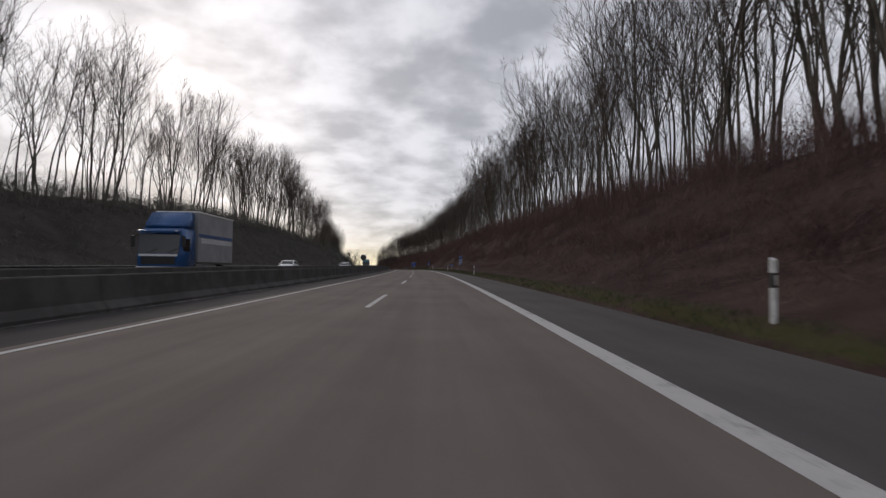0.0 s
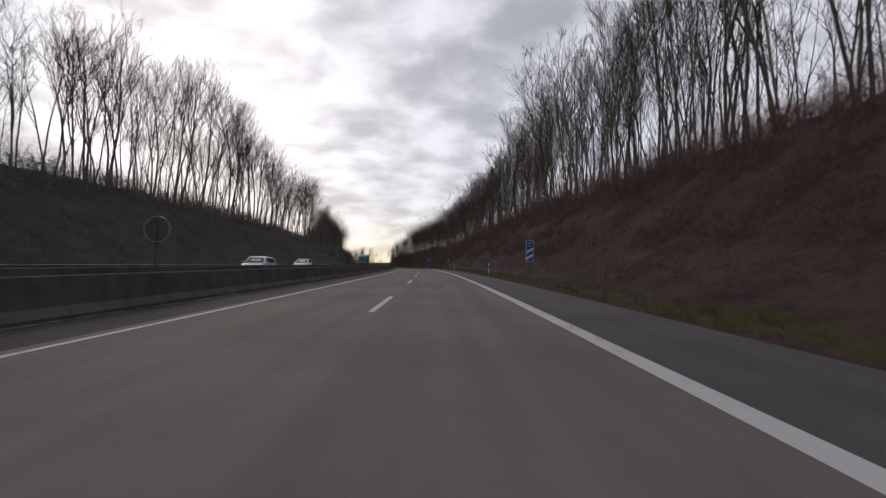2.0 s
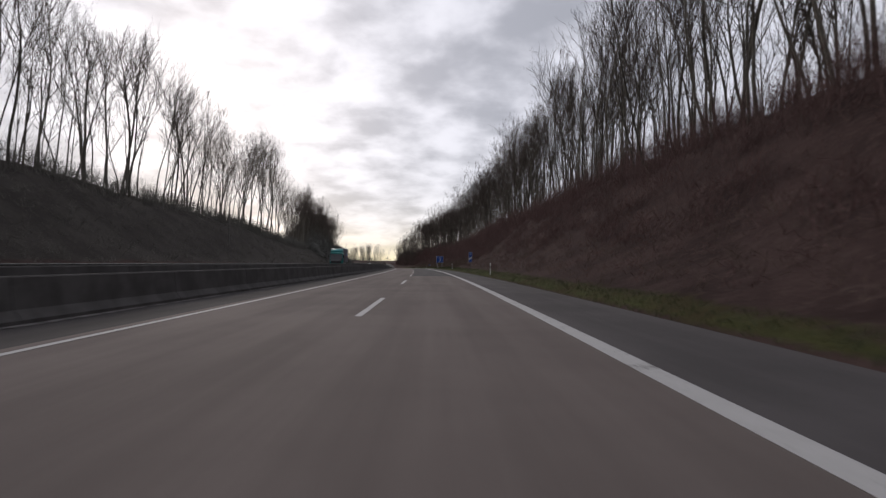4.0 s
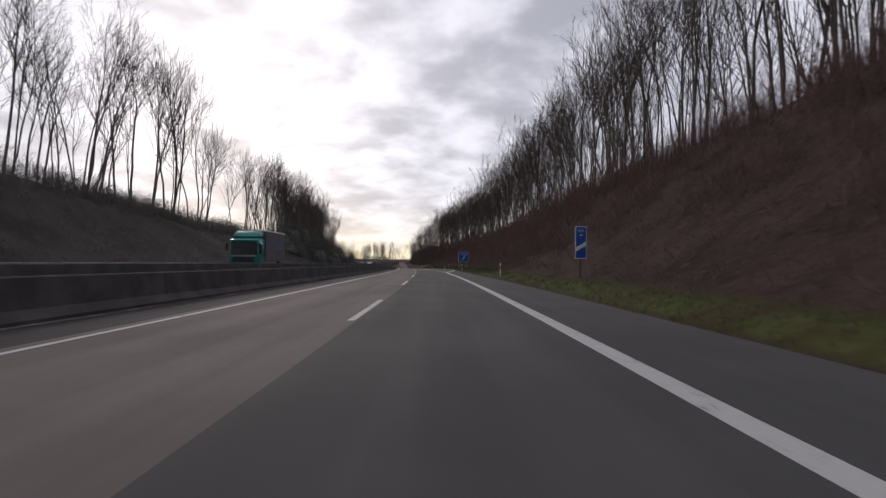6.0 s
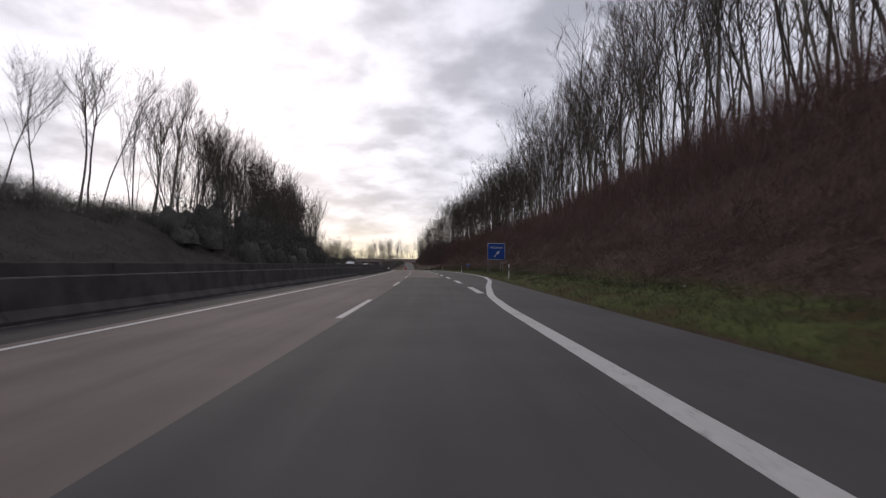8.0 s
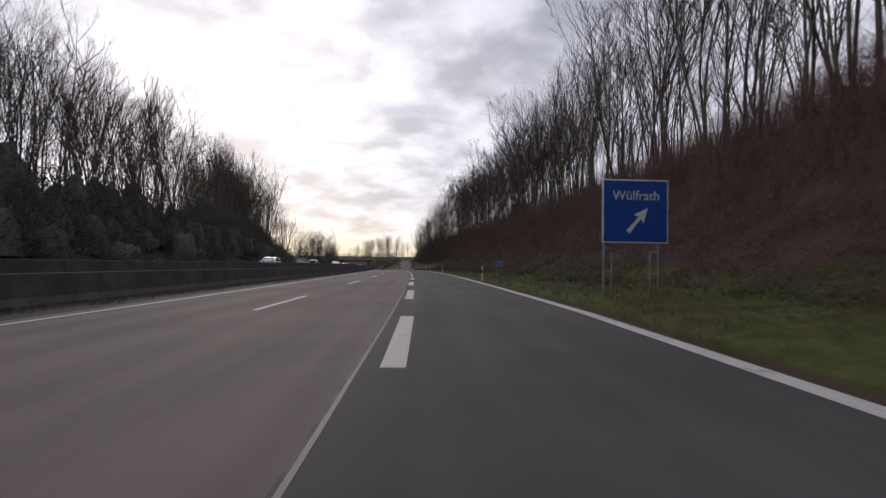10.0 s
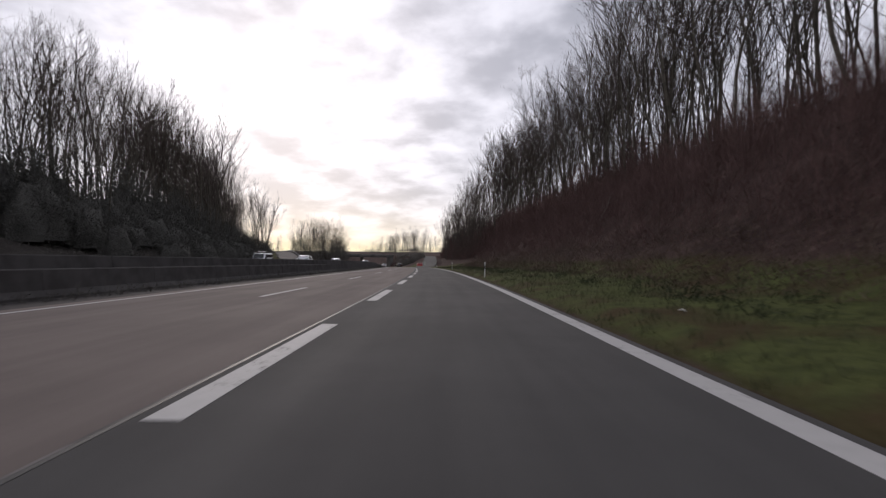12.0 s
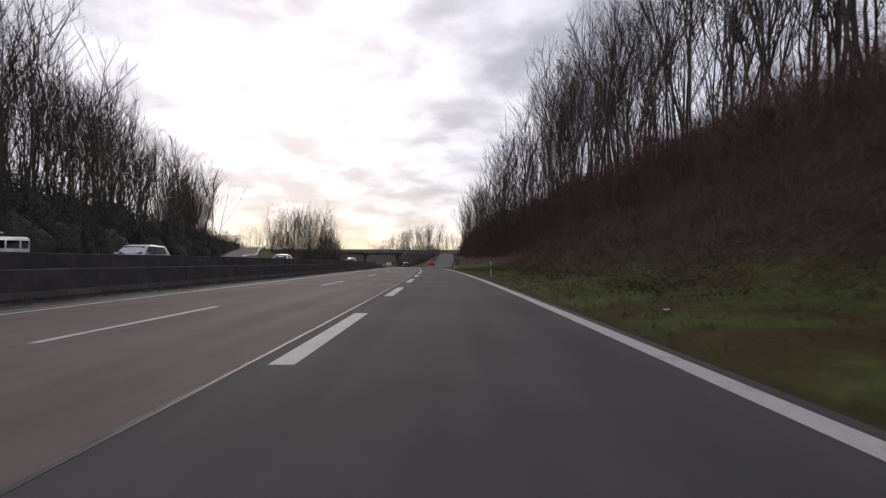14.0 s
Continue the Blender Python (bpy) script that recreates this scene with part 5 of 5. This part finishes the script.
def truck(label, paint, cargo, m, length=7.6, tall=3.85, stripe=None, second=None):
    """A box truck that faces +y, its front at y = 0."""
    ob = thing("box_truck", label, "truck", "trucks on the opposite carriageway", m)
    w = 2.45
    cab = [(0.0, 0.45), (0.03, 1.35), (-0.16, 2.62), (-0.34, 2.92), (-1.95, 2.95), (-1.95, 0.45)]
    bm = extrude(cab, -w / 2 + 0.04, w / 2 - 0.04)
    bmesh.ops.bevel(bm, geom=bm.edges[:], offset=0.08, segments=2, affect="EDGES")
    part("cab", bm, paint, ob, "", True)
    bm = extrude([(-0.42, 2.93), (-0.62, 3.25), (-1.25, tall - 0.12), (-1.92, tall - 0.08), (-1.92, 2.93)], -w / 2 + 0.10, w / 2 - 0.10)
    bmesh.ops.bevel(bm, geom=bm.edges[:], offset=0.09, segments=2, affect="EDGES")
    part("air_deflector", bm, paint, ob, "", True)
    glass = [(0.04, 1.50), (-0.135, 2.58), (-0.17, 2.58), (0.0, 1.50)]
    part("windscreen", extrude(glass, -w / 2 + 0.12, w / 2 - 0.12), GLASS, ob, "dark windscreen")
    part("sun_visor", box((w - 0.16, 0.30, 0.12), (0, 0.0, 2.74), 0.04, turn=pose(0, 0, 0, -15)), paint, ob)
    part("front_band", box((w - 0.35, 0.03, 0.13), (0, 0.062, 1.40), 0.01), PAINT_WHITE if second is None else RIM, ob, "pale band under the windscreen")
    for x in (-1, 1):
        part("marker_lamp", box((0.14, 0.05, 0.07), (x * (w / 2 - 0.2), 0.14, 2.74), 0.015), LAMP, ob, "clear lamp glass")
        part("wiper", rod((x * 0.55, 0.07, 1.54), (x * 0.55 - 0.5, 0.0, 1.78), 0.012, 6), BLACK, ob)
        part("entry_step", box((0.28, 0.42, 0.05), (x * (w / 2 - 0.16), -0.62, 0.42), 0.01), BLACK, ob)
    part("grille", box((w - 0.6, 0.05, 0.42), (0, 0.035, 1.10), 0.015), BLACK, ob, "dark grille")
    part("bumper", box((w - 0.04, 0.22, 0.42), (0, 0.0, 0.55), 0.05), WHITE if second is None else second, ob)
    for x in (-1, 1):
        part("headlight", box((0.38, 0.06, 0.2), (x * 0.92, 0.11, 0.62), 0.03), LAMP, ob, "clear lamp glass")
        part("side_window", box((0.02, 0.85, 0.72), (x * (w / 2 - 0.035), -0.75, 2.0), 0.008), GLASS, ob, "dark side glass")
        part("mirror", box((0.2, 0.12, 0.62), (x * (w / 2 + 0.16), 0.06, 2.15), 0.04), BLACK, ob)
        part("mirror_arm", rod((x * (w / 2 - 0.06), -0.1, 2.5), (x * (w / 2 + 0.16), 0.05, 2.45), 0.02, 8), BLACK, ob)
        for y in (-1.15, -length + 1.5):
            wheel(ob, x * (w / 2 - 0.2), y, 0.48, 0.3)
        part("side_guard", box((0.04, length - 4.7, 0.35), (x * (w / 2 - 0.08), -2.3 - (length - 4.7) / 2 + 0.2, 0.75), 0.01), STEEL, ob)
    part("chassis", box((0.9, length - 0.5, 0.22), (0, -length / 2 - 0.1, 0.85), 0.02), BLACK, ob)
    c0, c1 = -2.1, -length
    part("cargo_box", box((w + 0.06, c0 - c1, tall - 1.06), (0, (c0 + c1) / 2, 1.06 + (tall - 1.06) / 2), 0.03), cargo, ob)
    part("roof_edge", box((w + 0.12, c0 - c1 + 0.05, 0.09), (0, (c0 + c1) / 2, tall - 0.02), 0.03), WHITE, ob, "pale roof edge")
    for x in (-1, 1):
        for k, (y0, y1, z0, z1, mat) in enumerate(stripe or ()):
            part("panel_stripe", box((0.012, y0 - y1, z1 - z0), (x * (w / 2 + 0.034), (y0 + y1) / 2, (z0 + z1) / 2), 0.003), mat, ob)
    return ob


PAINT_WHITE = car_paint("white_car_paint", (0.62, 0.63, 0.64))
PAINT_SILVER = car_paint("silver_car_paint", (0.36, 0.37, 0.38))
PAINT_DARK = car_paint("dark_car_paint", (0.025, 0.027, 0.03))
PAINT_RED = car_paint("red_car_paint", (0.42, 0.018, 0.015))
PAINT_BLUE = car_paint("blue_truck_paint", (0.022, 0.085, 0.24))
PAINT_TEAL = car_paint("teal_truck_paint", (0.018, 0.20, 0.19))
TARP = material("grey_tarpaulin", (0.30, 0.30, 0.31), (0.24, 0.24, 0.25), 0.8, 30, 0.6, bump=0.1)
TARP_DARK = material("dark_tarpaulin", (0.115, 0.11, 0.13), (0.085, 0.082, 0.10), 0.8, 30, 0.6, bump=0.1)
BAND_BLUE = material("stripe_blue", (0.05, 0.10, 0.24), None, 1, 40, 0.5, bump=0.02)
BAND_RED = material("stripe_red", (0.28, 0.08, 0.05), None, 1, 40, 0.5, bump=0.02)

truck("blue box truck with a grey cargo box and white stripe", PAINT_BLUE, TARP, at(29.4, -15.2, raised(29), 180), 7.6, 4.05,
      ((-2.15, -7.5, 2.55, 2.75, BAND_BLUE), (-2.5, -7.4, 2.2, 2.5, PAINT_WHITE)))
truck("teal green box truck with a dull grey cargo box", PAINT_TEAL, TARP_DARK, at(210.9, -16.2, raised(210), 180), 8.4, 3.7,
      ((-4.2, -6.0, 2.35, 2.75, BAND_BLUE), (-6.2, -8.0, 2.35, 2.75, BAND_BLUE), (-4.2, -6.0, 2.18, 2.28, BAND_RED), (-6.2, -8.0, 2.18, 2.28, BAND_RED)), PAINT_TEAL)
car("white saloon on the opposite carriageway", PAINT_WHITE, at(66, -17.2, raised(66), 180), 4.2, 1.44)
car("white hatchback on the opposite carriageway", PAINT_WHITE, at(126, -17.0, raised(126), 180), 4.1, 1.48, True)
car("white hatchback on the opposite carriageway", PAINT_WHITE, at(333, -14.5, raised(333), 180), 4.2, 1.5, True)
car("silver estate car on the opposite carriageway", PAINT_SILVER, at(99, -14.5, raised(99), 180), 4.6, 1.47, True)


def van(label, paint, m):
    """A minibus that faces +y: upright body, row of side windows, roof rack."""
    ob = thing("minibus", label, "van", "", m)
    side = [(2.35, 0.32), (2.40, 0.70), (2.22, 1.02), (1.95, 1.12), (1.30, 1.88), (1.10, 1.96), (-2.25, 1.98), (-2.36, 1.88), (-2.42, 0.60), (-2.38, 0.32)]
    bm = extrude(side, -0.90, 0.90)
    bmesh.ops.bevel(bm, geom=bm.edges[:], offset=0.07, segments=2, affect="EDGES")
    part("body", bm, paint, ob, "", True)
    part("windscreen", extrude([(1.90, 1.18), (1.34, 1.84), (1.30, 1.80), (1.84, 1.16)], -0.76, 0.76), GLASS, ob, "dark windscreen")
    for x in (-1, 1):
        for y, long in ((0.95, 0.62), (0.02, 0.95), (-1.05, 0.95), (-1.95, 0.55)):
            part("side_window", box((0.02, long, 0.48), (x * 0.905, y, 1.52), 0.008), GLASS, ob, "dark glass")
        part("headlight", box((0.34, 0.10, 0.18), (x * 0.64, 2.33, 0.82), 0.03), LAMP, ob, "clear lamp glass")
        part("tail_light", box((0.12, 0.06, 0.42), (x * 0.80, -2.40, 0.98), 0.02), TAIL, ob, "red lamp glass")
        part("mirror", box((0.20, 0.10, 0.24), (x * 1.02, 1.48, 1.22), 0.03), BLACK, ob)
        part("rack_rail", box((0.04, 2.4, 0.04), (x * 0.66, -0.5, 2.12), 0.01), BLACK, ob)
        for y in (1.55, -1.55):
            wheel(ob, x * 0.80, y, 0.33, 0.2)
    for y in (-1.5, -0.5, 0.5):
        part("rack_bar", box((1.36, 0.05, 0.10), (0, y, 2.04), 0.01), BLACK, ob)
    part("roof_load", box((0.75, 1.5, 0.14), (0.1, -0.4, 2.18), 0.03), WHITE, ob, "pale load on the rack")
    part("bumper", box((1.74, 0.14, 0.22), (0, 2.38, 0.46), 0.04), BLACK, ob)
    part("grille", box((0.9, 0.04, 0.12), (0, 2.39, 0.80), 0.01), BLACK, ob)
    return ob


van("white minibus with a loaded roof rack", PAINT_WHITE, at(393.2, -18.9, raised(393), 180) @ Matrix.Scale(0.88, 4))
car("white estate car on the opposite carriageway", PAINT_WHITE, at(399.5, -14.6, raised(400), 180), 4.6, 1.55, True)
car("white saloon on the opposite carriageway", PAINT_WHITE, at(431, -14.6, raised(431), 180), 4.4, 1.46)
car("silver saloon on the opposite carriageway", PAINT_SILVER, at(470, -11.4, raised(470), 180), 4.4, 1.46)
car("white car driving ahead in the overtaking lane", PAINT_WHITE, at(560, -3.6, 0.0), 4.3, 1.5, True)
car("dark car driving ahead in the slow lane", PAINT_DARK, at(530, 0.2, 0.0), 4.4, 1.5, True)
car("red hatchback ahead in the exit lane", PAINT_RED, at(492, 4.9, 0.0), 4.0, 1.48, True)

# ---- bridge and slip roads ----
bridge = thing("overpass_bridge", "low concrete overpass across the motorway", "bridge", "", at(BRIDGE_AT, 0, 0.3))
part("deck", extrude([(-4.5, 5.5), (-4.5, 6.1), (-4.9, 6.1), (-4.9, 6.9), (-4.6, 6.9), (-4.6, 6.2), (4.6, 6.2), (4.6, 6.9), (4.9, 6.9), (4.9, 6.1), (4.5, 6.1), (4.5, 5.5), (3.6, 5.3), (-3.6, 5.3)], -34, 8.6), BRIDGE, bridge)
for y in (-3.0, 0.0, 3.0):
    part("pier", rod((-8.25, y, -0.5), (-8.25, y, 5.32), 0.42, 16), BRIDGE, bridge)
for lo, hi in ((6.4, 8.4), (-32.0, -29.0)):
    part("abutment", extrude([(-4.7, -1.5), (4.7, -1.5), (4.7, 5.3), (-4.7, 5.3)], lo, hi), BRIDGE, bridge)
slip_rail = thing("guard_rail", "galvanised guard rail along the rising slip road", "guard rail")
part("rail_beam", profile_along("rail_beam", WAVE, lambda s: ramp_mid(s) + 3.0, steps(440, 572, 6), lambda s: ramp_up(s) + 0.42, STEEL), None, slip_rail)
for k in range(33):
    s = 441.0 + 4.0 * k
    part("rail_post", post_mesh, None, slip_rail).matrix_basis = at(s, ramp_mid(s) + 3.0, ramp_up(s))
tagged(new("road_ramp", ribbon("road_ramp", lambda s: ramp_mid(s) - 2.9, lambda s: ramp_mid(s) + 2.9, steps(425, 600, 4), ramp_up, EDGE, 0.3)), "rising asphalt slip road beyond the opposite carriageway", "road", kind="structure")
tagged(new("road_slip", ribbon("road_slip", lambda s: slip_mid(s) - 2.7, lambda s: slip_mid(s) + 2.7, steps(472, 611, 4), slip_up, NEW, 0.3)), "dark asphalt exit slip road climbing to the bridge", "road", kind="structure")
tagged(new("trim_gore_line", ribbon("trim_gore_line", 1.95, 2.15, steps(470, 700, 6), 0.005, PAINT, 0.004)), "white painted edge line beyond the exit", "road marking", kind="structure")
